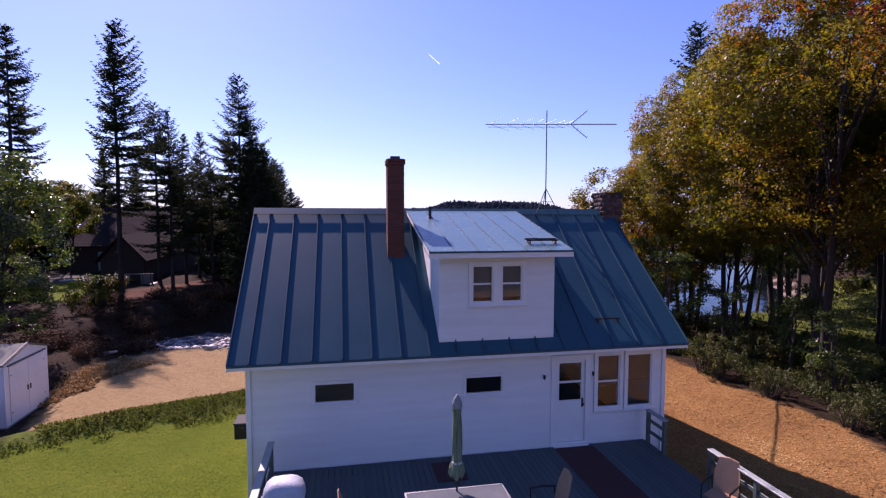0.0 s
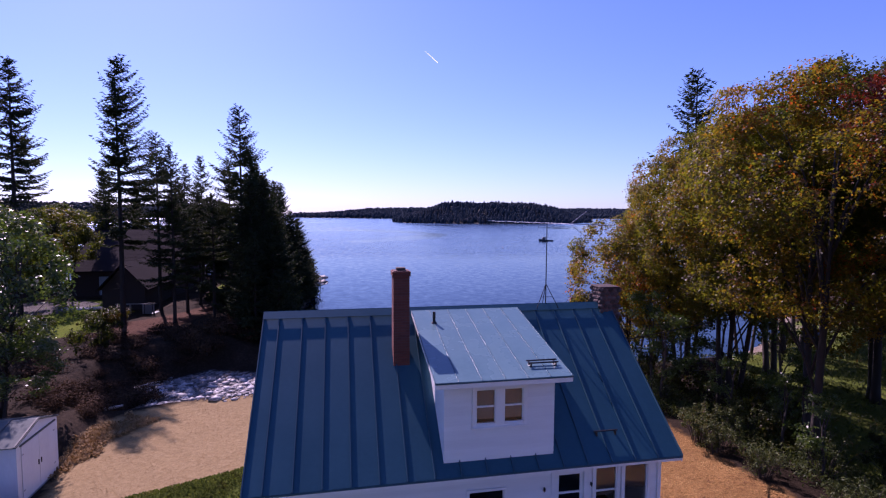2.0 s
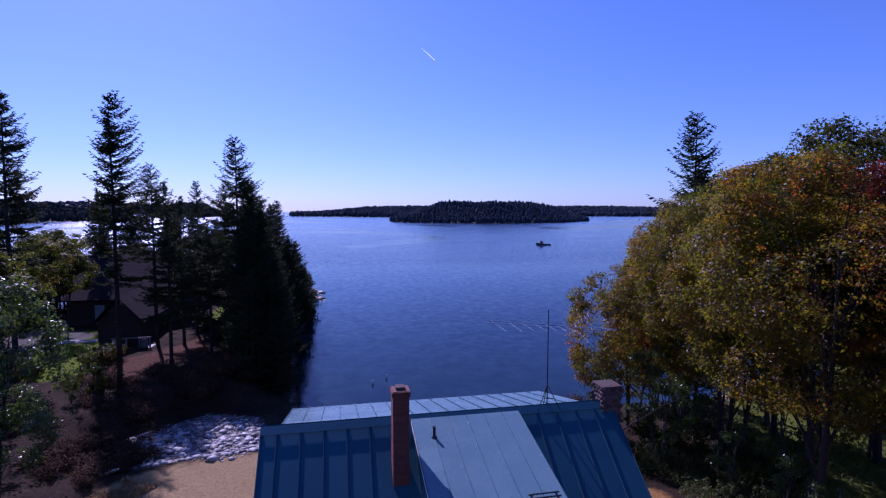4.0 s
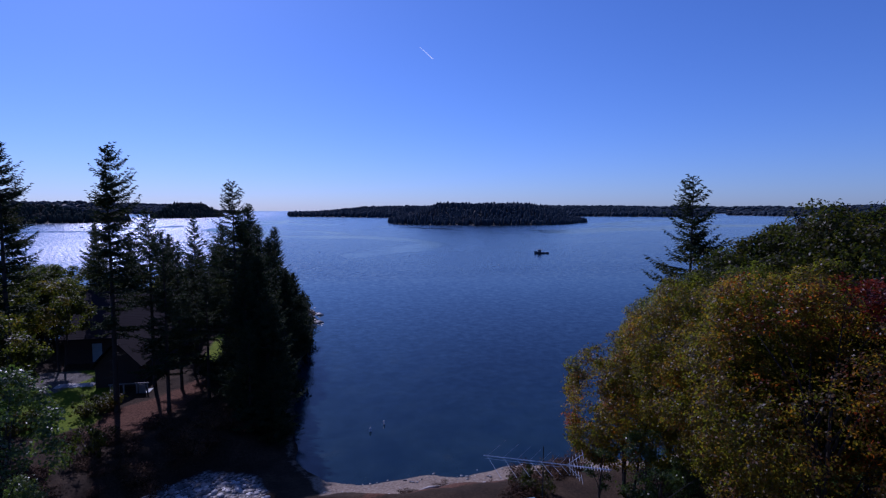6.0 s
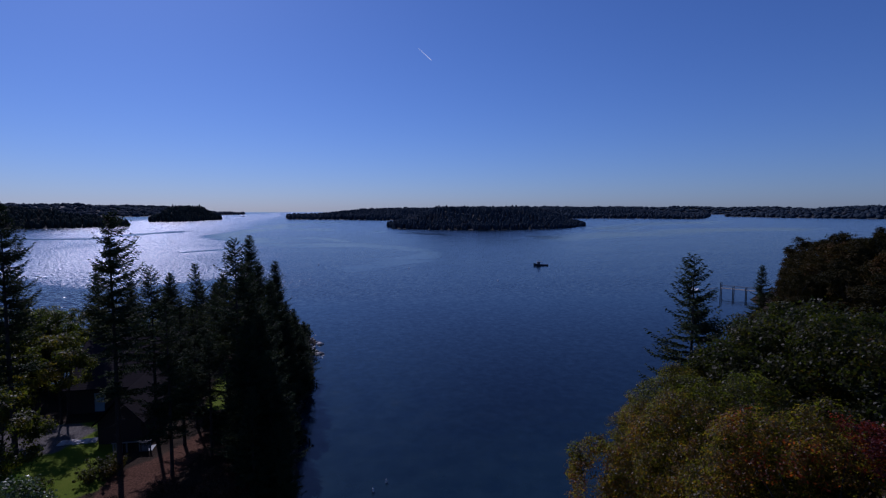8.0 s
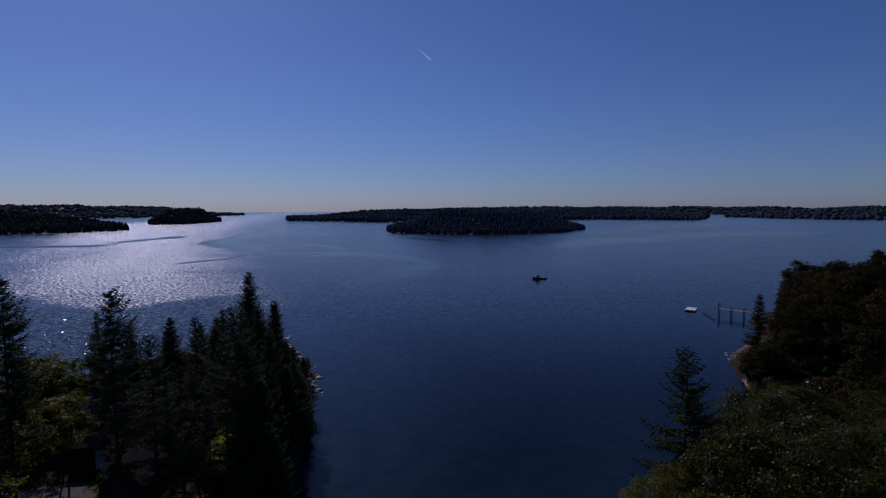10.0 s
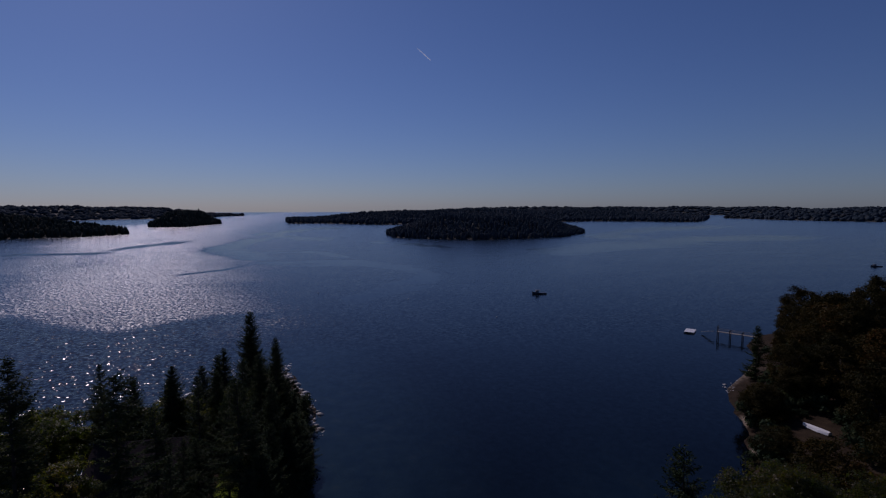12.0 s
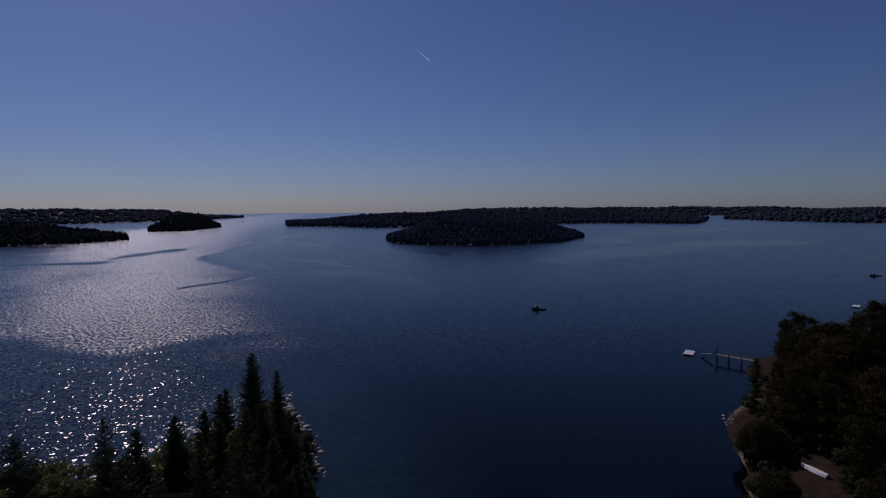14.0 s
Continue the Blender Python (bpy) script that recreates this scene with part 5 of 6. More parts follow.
part("lower_boom", lo, M["alu"], aer)

M["grey_lid"] = surface("grey_lid", (0.04, 0.04, 0.04), (0.08, 0.08, 0.08), 3, 30, 0.8, spec=0.2)
ac = thing("wall_box", -0.005, 0.5, 4.05, "weathered grey utility box on the cottage's gable wall", "utility box")
part("body", boxm(-0.34, 0.0, -0.28, 0.28, 0, 0.36, 0.015), M["iron"], ac)
part("lid", boxm(-0.36, 0.0, -0.30, 0.30, 0.361, 0.40, 0.01), M["grey_lid"], ac)

# ---- sundeck ----
deck = thing("sundeck", 0.45, 0, DECK, "dark painted plank deck with a green railing", "deck")
DW, DD = 9.9, 7.0
for x in (0.0, DW - 0.05):
    part("joist", boxm(x, x + 0.05, -DD, -0.02, -0.24, -0.04), M["deck"], deck)
part("joist", boxm(0.051, DW - 0.051, -DD, -DD + 0.05, -0.24, -0.04), M["deck"], deck)
part("ledger", boxm(0.051, DW - 0.051, -0.08, -0.03, -0.24, -0.04), M["deck"], deck)
for x in (0.06, 3.3, 6.6, DW - 0.16):
    for y in (-DD + 0.06, -3.5):
        part("post", boxm(x, x + 0.1, y, y + 0.1, -1.2, -0.041), M["deck"], deck)
plank = bpy.data.meshes.new("plank")
pbm = boxm(0, 0.134, -DD, -0.02, -0.038, 0, 0.004)
pbm.to_mesh(plank)
pbm.free()
plank.materials.append(M["deck"])
for i in range(int(DW / 0.14)):
    o = part("plank", plank, None, deck)
    o.location.x = 0.002 + i * 0.14
    o.location.z = 0.002 * math.sin(i * 7.3)


def railing(x, y0, y1, cap):
    r = thing("railing", x, 0, DECK, "sage green wooden railing along the deck", "railing", group="deck railings")
    n = max(2, round((y0 - y1) / 1.25) + 1)
    for i in range(n):
        y = y0 + (y1 - y0) * i / (n - 1)
        part("post", boxm(-0.045, 0.045, y - 0.045, y + 0.045, 0.002, 0.88, 0.006), M["rail"], r)
    for z in (0.30, 0.60):
        part("cross_rail", boxm(-0.02, 0.02, y1, y0, z, z + 0.09, 0.006), M["rail"], r)
    part("cap_rail", boxm(-0.075, 0.075, y1 - 0.05, y0 + 0.05, 0.881, 0.92, 0.008), cap, r)


# pale sage cap; sun on its top is put into the paler colour
M["rail_cap"] = surface("sunlit_rail_cap", (0.20, 0.25, 0.23), (0.38, 0.43, 0.41), 2, 30, 0.45, relief=0.1)
railing(0.58, -0.45, -6.5, M["rail_cap"])
railing(10.25, -0.25, -0.95, M["rail_cap"])
railing(10.25, -2.65, -6.5, M["rail_cap"])

mat = thing("runner_mat", 8.15, -0.15, DECK, "dark red runner mat before the cottage door", "mat")
part("weave", prism(bmesh.new(), [(-0.52, 0, 0.004), (0.55, 0, 0.004), (0.55, -3.4, 0.004), (-0.52, -3.4, 0.004)], (0, 0, 0.014)), M["mat"], mat)
mat2 = thing("door_mat", 4.68, -0.78, DECK, "small dark red mat on the deck by the wall", "mat")
part("weave", boxm(-0.36, 0.36, -0.46, 0.46, 0.004, 0.02, 0.004), M["mat"], mat2)

# patio table, umbrella, chairs, grill
M["table_glass"] = surface("frosted_table_glass", (0.10, 0.12, 0.13), (0.16, 0.18, 0.19), 2, 20, 0.14, relief=0.03)
M["cloth_green"] = surface("striped_green_cloth", (0.025, 0.07, 0.03), (0.22, 0.30, 0.20), 5, 14, 0.85, relief=0.3, stretch=(3, 3, 0.5))
M["cloth_cap"] = surface("pale_grey_cloth", (0.10, 0.12, 0.13), (0.34, 0.37, 0.38), 9, 22, 0.85, relief=0.6, dist=0.03)
M["cloth_grey"] = surface("pale_grey_cover", (0.36, 0.39, 0.43), (0.50, 0.54, 0.58), 3, 20, 0.6, relief=0.4, dist=0.03)
M["cloth_purple"] = surface("dark_purple_cover", (0.05, 0.04, 0.11), (0.09, 0.075, 0.16), 3, 20, 0.6, relief=0.3, dist=0.03)
M["sling"] = surface("tan_sling", (0.30, 0.17, 0.10), (0.42, 0.26, 0.16), 3, 40, 0.7, relief=0.2)
M["pole"] = surface("painted_pole", (0.5, 0.5, 0.5), (0.62, 0.62, 0.62), 3, 30, 0.4, relief=0.05)
table = thing("patio_table", 4.35, -3.50, DECK, "rectangular glass-topped patio table on metal legs", "table")
part("tabletop", boxm(-0.95, 0.95, -0.62, 0.62, 0.715, 0.735, 0.004), M["table_glass"], table)
part("rim", wall_with_holes(-0.99, 0.99, -0.66, 0.66, 0, 0.04, [(-0.951, 0.951, -0.621, 0.621)]), M["flash"], table).matrix_local = Matrix.Translation((0, 0, 0.70)) @ Matrix.Rotation(radians(90), 4, "X") @ Matrix.Rotation(0, 4, "Z")
for sx in (-1, 1):
    for sy in (-1, 1):
        b = bmesh.new()
        tube(b, [(sx * 0.85, sy * 0.52, 0.003), (sx * 0.88, sy * 0.56, 0.70)], [0.022, 0.02], 8)
        part("leg", b, M["flash"], table)
umb = thing("patio_umbrella", 4.38, -2.95, DECK, "closed green and white patio umbrella", "umbrella")
b = bmesh.new()
tube(b, [(0, 0, 0.06), (0, 0, 2.62)], [0.02, 0.02], 8)
part("pole", b, M["iron"], umb)
b = bmesh.new()
prof = [(1.02, 0.10), (1.12, 0.15), (1.28, 0.12), (1.32, 0.085), (1.6, 0.085), (2.0, 0.08), (2.3, 0.075), (2.36, 0.09), (2.40, 0.08)]
rings = []
for z, r in prof:
    ring = []
    for k in range(24):
        a = 2 * math.pi * k / 24
        rr = r * (1 + 0.22 * math.sin(8 * a + z * 2.0) + 0.08 * math.sin(3 * a + z * 5))
        ring.append(b.verts.new((rr * math.cos(a), rr * math.sin(a), z + (0.05 * math.sin(4 * a) if z < 1.1 else 0))))
    rings.append(ring)
for r0, r1 in zip(rings, rings[1:]):
    for k in range(24):
        b.faces.new((r0[k], r0[(k + 1) % 24], r1[(k + 1) % 24], r1[k]))
part("canopy", b, M["cloth_green"], umb, "folded green striped cloth", smooth=True)
b = bmesh.new()
tube(b, [(0, 0, 2.38), (0, 0, 2.44), (0, 0, 2.54), (0, 0, 2.62), (0, 0, 2.66)], [0.085, 0.105, 0.085, 0.045, 0.02], 12)
part("cap", b, M["cloth_cap"], umb, "pale grey folded top of the cloth", smooth=True)
b = bmesh.new()
tube(b, [(0, 0, 1.295), (0, 0, 1.335)], [0.10, 0.10], 14)
part("tie", b, M["pole"], umb)
b = bmesh.new()
tube(b, [(0, 0, 0.003), (0, 0, 0.05), (0, 0, 0.06), (0, 0, 0.14)], [0.24, 0.22, 0.05, 0.035], 20)
part("base", b, M["iron"], umb)


def patio_chair(x, y, rz, label):
    c = thing("patio_chair", x, y, DECK, label, "chair", rz, group="patio chairs")
    part("seat", prism(bmesh.new(), [(-0.24, -0.25, 0.40), (0.24, -0.25, 0.40), (0.24, 0.24, 0.36), (-0.24, 0.24, 0.36)], (0, 0, 0.02)), M["sling"], c)
    bk = bmesh.new()
    pts = [(-0.24, 0.25, 0.37), (0.24, 0.25, 0.37), (0.25, 0.34, 0.75), (0.19, 0.42, 1.02), (0.0, 0.435, 1.06), (-0.19, 0.42, 1.02), (-0.25, 0.34, 0.75)]
    prism(bk, pts, (0, 0.02, 0.008))
    part("backrest", bk, M["sling"], c)
    for sx in (-1, 1):
        for p, q in (((sx * 0.27, -0.26, 0.003), (sx * 0.27, -0.24, 0.62)), ((sx * 0.27, 0.36, 0.003), (sx * 0.27, 0.26, 0.62))):
            b = bmesh.new()
            tube(b, [p, q], [0.014, 0.014], 6)
            part("leg", b, M["iron"], c)
        b = bmesh.new()
        tube(b, [(sx * 0.27, -0.27, 0.62), (sx * 0.28, 0.0, 0.64), (sx * 0.27, 0.28, 0.62)], [0.018, 0.022, 0.018], 6)
        part("armrest", b, M["iron"], c)


patio_chair(2.55, -3.15, 90, "tan sling patio chair at the table's end")
patio_chair(6.15, -3.2, -90, "tan sling patio chair at the table's end")
patio_chair(9.75, -3.55, -60, "tan sling patio chair beside the deck railing")

grill = thing("barbecue_grill", 1.12, -2.75, DECK, "barbecue grill under a pale grey cover with purple skirt", "grill")
for sx in (-0.25, 0.25):
    part("leg", boxm(sx - 0.02, sx + 0.02, -0.18, 0.18, 0.002, 0.25), M["iron"], grill)


def dome(zs, mat, name):
    b = bmesh.new()
    rings = []
    for z, w, d in zs:
        rings.append([b.verts.new((w * math.copysign(abs(math.cos(a)) ** 0.55, math.cos(a)) * (1 + 0.03 * math.sin(9 * a + 14 * z)), d * math.copysign(abs(math.sin(a)) ** 0.55, math.sin(a)) * (1 + 0.04 * math.sin(7 * a + 9 * z)), z)) for a in (2 * math.pi * k / 28 for k in range(28))])
    for r0, r1 in zip(rings, rings[1:]):
        for k in range(28):
            b.faces.new((r0[k], r0[(k + 1) % 28], r1[(k + 1) % 28], r1[k]))
    b.faces.new(rings[-1])
    part(name, b, mat, grill, smooth=True)


dome([(0.2, 0.40, 0.33), (0.5, 0.39, 0.32), (0.85, 0.37, 0.30)], M["cloth_purple"], "skirt")
dome([(0.83, 0.385, 0.31), (0.95, 0.38, 0.31), (1.08, 0.34, 0.28), (1.17, 0.25, 0.20), (1.20, 0.12, 0.10)], M["cloth_grey"], "hood")

# ---- shed ----
shed = thing("garden_shed", -9.9, 10.0, 1.66, "small white metal shed with double doors in its gable", "shed", 2.0)
M["shed_wall"] = surface("white_shed_metal", (0.62, 0.63, 0.64), (0.76, 0.77, 0.78), 0.9, 12, 0.5, relief=0.1, stretch=(1, 1, 0.4))
M["shed_roof"] = surface("grey_shed_roof", (0.085, 0.098, 0.092), (0.15, 0.165, 0.155), 1.2, 14, 0.7, spec=0.1, relief=0.08)
M["shed_rib"] = surface("dark_roof_batten", (0.04, 0.045, 0.045), (0.08, 0.085, 0.085), 2, 20, 0.6, relief=0.1)
part("wall", prism(bmesh.new(), [(0, -1.50, 0), (0, 1.50, 0), (0, 1.50, 2.28), (0, 0.05, 2.70), (0, -1.50, 2.28)], (-2.6, 0, 0)), M["shed_wall"], shed)
for e in (-1, 1):
    rf = part("roof", prism(bmesh.new(), [(0.06, 1.62 * e, 2.262), (-2.68, 1.62 * e, 2.262), (-2.68, 0.05, 2.715), (0.06, 0.05, 2.715)], (0, 0, 0.035)), M["shed_roof"], shed)
    for x in (0.02, -0.9, -1.75, -2.64):
        part("batten", prism(bmesh.new(), [(x, 1.62 * e, 2.3), (x - 0.05, 1.62 * e, 2.3), (x - 0.05, 0.06, 2.753), (x, 0.06, 2.753)], (0, 0, 0.03)), M["shed_rib"], rf)
for y in (0.01, -1.22):
    d = part("door", boxm(0.004, 0.03, y, y + 1.21, 0.08, 2.16, 0.004), M["shed_wall"], shed, "white metal shed door")
    part("door_handle", boxm(0.031, 0.06, y + (0.06 if y > 0 else 1.1), y + (0.1 if y > 0 else 1.14), 0.95, 1.15), M["iron"], d)
    for z in (0.4, 1.8):
        part("hinge", boxm(0.031, 0.038, y + (1.08 if y > 0 else 0.02), y + (1.19 if y > 0 else 0.13), z, z + 0.05), M["flash"], d)
part("sill", boxm(-2.64, 0.04, -1.54, 1.54, -0.12, 0.0), M["flash"], shed)
part("door_track", boxm(0.003, 0.045, -1.3, 1.3, 2.18, 2.24), M["shed_roof"], shed)

# ---- neighbour's house ----
nb = thing("shingled_house", -0.12, 0.67, -0.1, "dark brown shingled house among the trees", "house")
nb.scale = (1.055, 1.055, 1.04)
x0, x1, y0, y1 = -27.0, -16.6, 50.2, 64.0
part("wall", wall_with_holes(x0, x1, 2.0, 5.7, y0, y0 + 0.2, [(-24.3, -23.3, 2.9, 5.0), (-21.6, -20.4, 3.6, 4.9)]), M["brown_shingle"], nb)
part("wall", boxm(x0, x1, y1 - 0.2, y1, 2.0, 5.7), M["brown_shingle"], nb)
for x in (x0, x1 - 0.2):
    part("wall", prism(bmesh.new(), [(x, y0 + 0.201, 2.0), (x, y1 - 0.201, 2.0), (x, y1 - 0.201, 5.75), (x, 57.1, 9.8), (x, y0 + 0.201, 5.75)], (0.2, 0, 0)), M["brown_shingle"], nb)
rf = None
for ya, yb in ((y0 - 0.5, 57.1), (y1 + 0.5, 57.1)):
    rf = part("roof", prism(bmesh.new(), [(x0 - 0.3, ya, 5.5), (x1 + 0.3, ya, 5.5), (x1 + 0.3, yb, 9.9), (x0 - 0.3, yb, 9.9)], (0, 0, 0.15)), M["asphalt_roof"], nb)
for i in range(30):
    f0, f1 = i / 30, (i + 1) / 30
    part("shingle_course", prism(bmesh.new(), [(x0 - 0.3, y0 - 0.5 + 7.4 * f0, 5.655 + 4.4 * f0), (x1 + 0.3, y0 - 0.5 + 7.4 * f0, 5.655 + 4.4 * f0), (x1 + 0.3, y0 - 0.5 + 7.4 * f1, 5.646 + 4.4 * f1), (x0 - 0.3, y0 - 0.5 + 7.4 * f1, 5.646 + 4.4 * f1)], (0, 0, 0.014)), M["asphalt_roof"], nb)
M["blue_door"] = surface("pale_blue_door", (0.16, 0.23, 0.28), (0.22, 0.30, 0.35), 2, 20, 0.5, relief=0.1)
part("door", boxm(-24.3, -23.3, y0 + 0.05, y0 + 0.12, 2.9, 5.0), M["blue_door"], nb, "pale blue entrance door")
wn_ = part("window", wall_with_holes(-21.6, -20.4, 3.6, 4.9, y0 - 0.03, y0 + 0.1, [(-21.5, -20.5, 3.7, 4.8)]), M["trim"], nb)
part("pane", boxm(-21.5, -20.5, y0 + 0.04, y0 + 0.05, 3.7, 4.8), M["glass"], wn_)
# whitish terrace wood, greyed in its colour for the shade it stands in
M["grey_wood_dim"] = surface("dimmed_terrace_wood", (0.10, 0.095, 0.09), (0.20, 0.19, 0.18), 1, 12, 0.85, relief=0.3)
# wing towards the cove
wx0, wx1, wr = -20.6, -16.8, -18.7
part("wall", prism(bmesh.new(), [(wx0, 41.9, 1.8), (wx1, 41.9, 1.8), (wx1, 41.9, 4.75), (wr, 41.9, 7.0), (wx0, 41.9, 4.75)], (0, 8.0, 0)), M["brown_shingle"], nb)
for xa in (wx0 - 0.4, wx1 + 0.4):
    part("roof", prism(bmesh.new(), [(xa, 41.5, 4.5), (xa, 51.0, 4.5), (wr, 51.0, 7.12), (wr, 41.5, 7.12)], (0, 0, 0.14)), M["asphalt_roof"], nb)
part("terrace", boxm(-18.6, -15.2, 39.6, 41.8, 2.45, 2.6), M["deck"], nb)
for x in (-18.5, -17.4, -16.3, -15.4):
    part("terrace_post", boxm(x, x + 0.12, 39.6, 39.72, 1.6, 3.5), M["grey_wood_dim"], nb)
part("terrace_rail", boxm(-18.6, -15.2, 39.62, 39.7, 3.501, 3.6), M["grey_wood_dim"], nb)
for a, b in ((-18.3, -17.7), (-16.1, -15.5)):
    part("terrace_panel", boxm(a, b, 39.64, 39.68, 2.61, 3.45), M["grey_wood_dim"], nb)

path = thing("garden_path", -25.8, 45.2, float(height(-24.0, 45.7)), "pale stone slab path across the neighbour's lawn", "path")
for i in range(5):
    part("slab", boxm(0.72 * i, 0.72 * i + 0.66, 0.1 * math.sin(i * 2.1), 1.1 + 0.1 * math.sin(i * 2.1), -0.12, 0.07, 0.02), M["rock"], path)

# ---- on the water ----
M["hull"] = surface("dark_hull", (0.03, 0.035, 0.045), (0.06, 0.065, 0.08), 1, 10, 0.35, relief=0.05)
M["white_paint"] = surface("white_boat_paint", (0.62, 0.62, 0.60), (0.78, 0.78, 0.76), 1, 10, 0.4, relief=0.05)
M["cabin"] = surface("grey_cabin_paint", (0.10, 0.11, 0.12), (0.16, 0.17, 0.18), 1, 10, 0.5, relief=0.05)
M["grey_wood"] = surface("weathered_wood", (0.16, 0.14, 0.12), (0.30, 0.27, 0.24), 1, 12, 0.85, relief=0.3)


def boat(x, y, rz, ln, label):
    e = thing("lobster_boat", x, y, 0, label, "boat", rz)
    b = bmesh.new()
    secs = []
    for f, w, sheer in ((0, 0.85, 0.6), (0.3, 1.0, 0.6), (0.6, 0.98, 0.72), (0.85, 0.6, 0.98), (1.0, 0.05, 1.2)):
        x_ = (f - 0.5) * ln
        hw = w * ln * 0.16
        secs.append([b.verts.new(p) for p in ((x_, -hw, sheer), (x_, -hw * 0.8, -0.1), (x_, 0, -0.35), (x_, hw * 0.8, -0.1), (x_, hw, sheer))])
    for s0, s1 in zip(secs, secs[1:]):
        for k in range(4):
            b.faces.new((s0[k], s0[k + 1], s1[k + 1], s1[k]))
        b.faces.new((s0[4], s0[0], s1[0], s1[4]))
    b.faces.new(secs[0])
    b.faces.new(secs[-1][::-1])
    part("hull", b, M["hull"], e)
    part("wheelhouse", boxm(0.04 * ln, 0.24 * ln, -0.11 * ln, 0.11 * ln, 0.6, 1.75, 0.08), M["cabin"], e)
    part("cabin_roof", boxm(-0.10 * ln, 0.29 * ln, -0.125 * ln, 0.125 * ln, 1.751, 1.85, 0.03), M["cabin"], e)
    b = bmesh.new()
    tube(b, [(0.1 * ln, 0, 1.85), (0.1 * ln, 0, 3.0)], [0.05, 0.03], 6)
    part("mast", b, M["iron"], e)


boat(96.8, 215.6, 172, 6.8, "dark-hulled lobster boat moored in the bay")
boat(365.8, 270.3, 160, 7.0, "dark-hulled lobster boat moored farther out")
boat(-330, 2000, 20, 16.0, "dark vessel far out on the water")


def raft(x, y, rz, w, d, label):
    e = thing("mooring_float", x, y, 0, label, "float", rz)
    for i in range(int(d / 0.3)):
        part("plank", boxm(-w / 2, w / 2, -d / 2 + i * 0.3, -d / 2 + i * 0.3 + 0.27, 0.40, 0.46), M["white_paint"], e)
    for sx in (-1, 1):
        part("pontoon", boxm(sx * w * 0.42 - 0.25, sx * w * 0.42 + 0.25, -d / 2, d / 2, -0.2, 0.39, 0.05), M["grey_wood"], e)


raft(116.1, 134.6, 135, 3.0, 5.5, "pale wooden mooring float off the dock")
raft(246.7, 186.0, 120, 3.0, 6.5, "dark wooden raft moored off the shore")
pier = thing("pier", 119.4, 126.0, 0, "weathered wooden pier on tall posts", "pier", 0)
pv = Vector((6.0, -8.6, 0))
for i in range(30):
    c = pv * (i / 29)
    n_ = Vector((pv.y, -pv.x, 0)).normalized()
    t_ = pv.normalized()
    part("plank", prism(bmesh.new(), [c - n_ * 0.8 - t_ * 0.15 + Vector((0, 0, 2.0)), c + n_ * 0.8 - t_ * 0.15 + Vector((0, 0, 2.0)), c + n_ * 0.8 + t_ * 0.15 + Vector((0, 0, 2.0)), c - n_ * 0.8 + t_ * 0.15 + Vector((0, 0, 2.0))], (0, 0, 0.06)), M["grey_wood"], pier)
for f in (0.0, 0.33, 0.66, 1.0):
    for s in (-0.75, 0.75):
        c = pv * f + n_ * s
        b = bmesh.new()
        tube(b, [(c.x, c.y, -1.5), (c.x, c.y, 2.9 if f > 0 else 3.8)], [0.13, 0.11], 8)
        part("pile", b, M["bark"], pier)
for s in (-0.75, 0.75):
    b = bmesh.new()
    tube(b, [n_ * s + Vector((0, 0, 2.85)), pv + n_ * s + Vector((0, 0, 2.85))], [0.05, 0.05], 6)
    part("handrail", b, M["grey_wood"], pier)
gang = thing("gangway", 118.7, 126.8, 0, "sloping gangway from the pier to the float", "gangway")
part("ramp", prism(bmesh.new(), [(-0.4, 0, 1.98), (0.4, 0.1, 1.98), (0.2, 5.2, 0.55), (-0.6, 5.1, 0.55)], (0, 0, 0.08)), M["grey_wood"], gang)
dinghy = thing("dinghy", 83.0, 59.3, float(height(83.0, 59.3)) + 0.05, "upturned white dinghy drawn up on the shore", "boat", 98)
b = bmesh.new()
secs = []
for f, w in ((0, 0.55), (0.35, 0.75), (0.75, 0.6), (1.0, 0.08)):
    x_ = (f - 0.5) * 4.6
    secs.append([b.verts.new(p) for p in ((x_, -w, 0), (x_, -w * 0.7, 0.42), (x_, 0, 0.55), (x_, w * 0.7, 0.42), (x_, w, 0))])
for s0, s1 in zip(secs, secs[1:]):
    for k in range(4):
        b.faces.new((s0[k], s0[k + 1], s1[k + 1], s1[k]))
b.faces.new(secs[0])
b.faces.new(secs[-1][::-1])
part("hull", b, M["white_paint"], dinghy)


def buoy(x, y, s=1.0):
    e = thing("mooring_buoy", x, y, 0, "small pale mooring buoy on the water", "buoy", group="mooring buoys")
    b = bmesh.new()
    tube(b, [(0, 0, -0.2), (0, 0, 0.05), (0, 0, 0.3), (0, 0, 0.4)], [0.12 * s, 0.25 * s, 0.2 * s, 0.05 * s], 10)
    part("float_body", b, M["white_paint"], e)


for p in ((-6, 240, 1.0), (61, 170, 1.0), (34, 215, 1.0), (5.0, 35.0, 0.45), (6.4, 36.4, 0.4)):
    buoy(*p)

# contrail, very far and high
ct = thing("contrail", 0, 0, 0, "short white aircraft contrail in the blue sky", "sky", kind="structure")
b = bmesh.new()
tube(b, [(610, 3766, 1192), (660, 3769, 1154), (710, 3771, 1113)], [0.4, 1.6, 2.0], 6)
# the vapour's own emission stands in for sunlight on the trail
vm, vt, vb = blank("glowing_vapour")
vb.inputs["Base Color"].default_value = (0.9, 0.9, 0.9, 1)
vb.inputs["Emission Color"].default_value = (1.0, 0.98, 0.95, 1)
vb.inputs["Emission Strength"].default_value = 1.0
M["vapour"] = vm
part("trail", b, M["vapour"], ct)

# service wire
wire = thing("service_wire", 0, 0, 0, "thin overhead wire from the cottage to the trees", "wire")
b = bmesh.new()
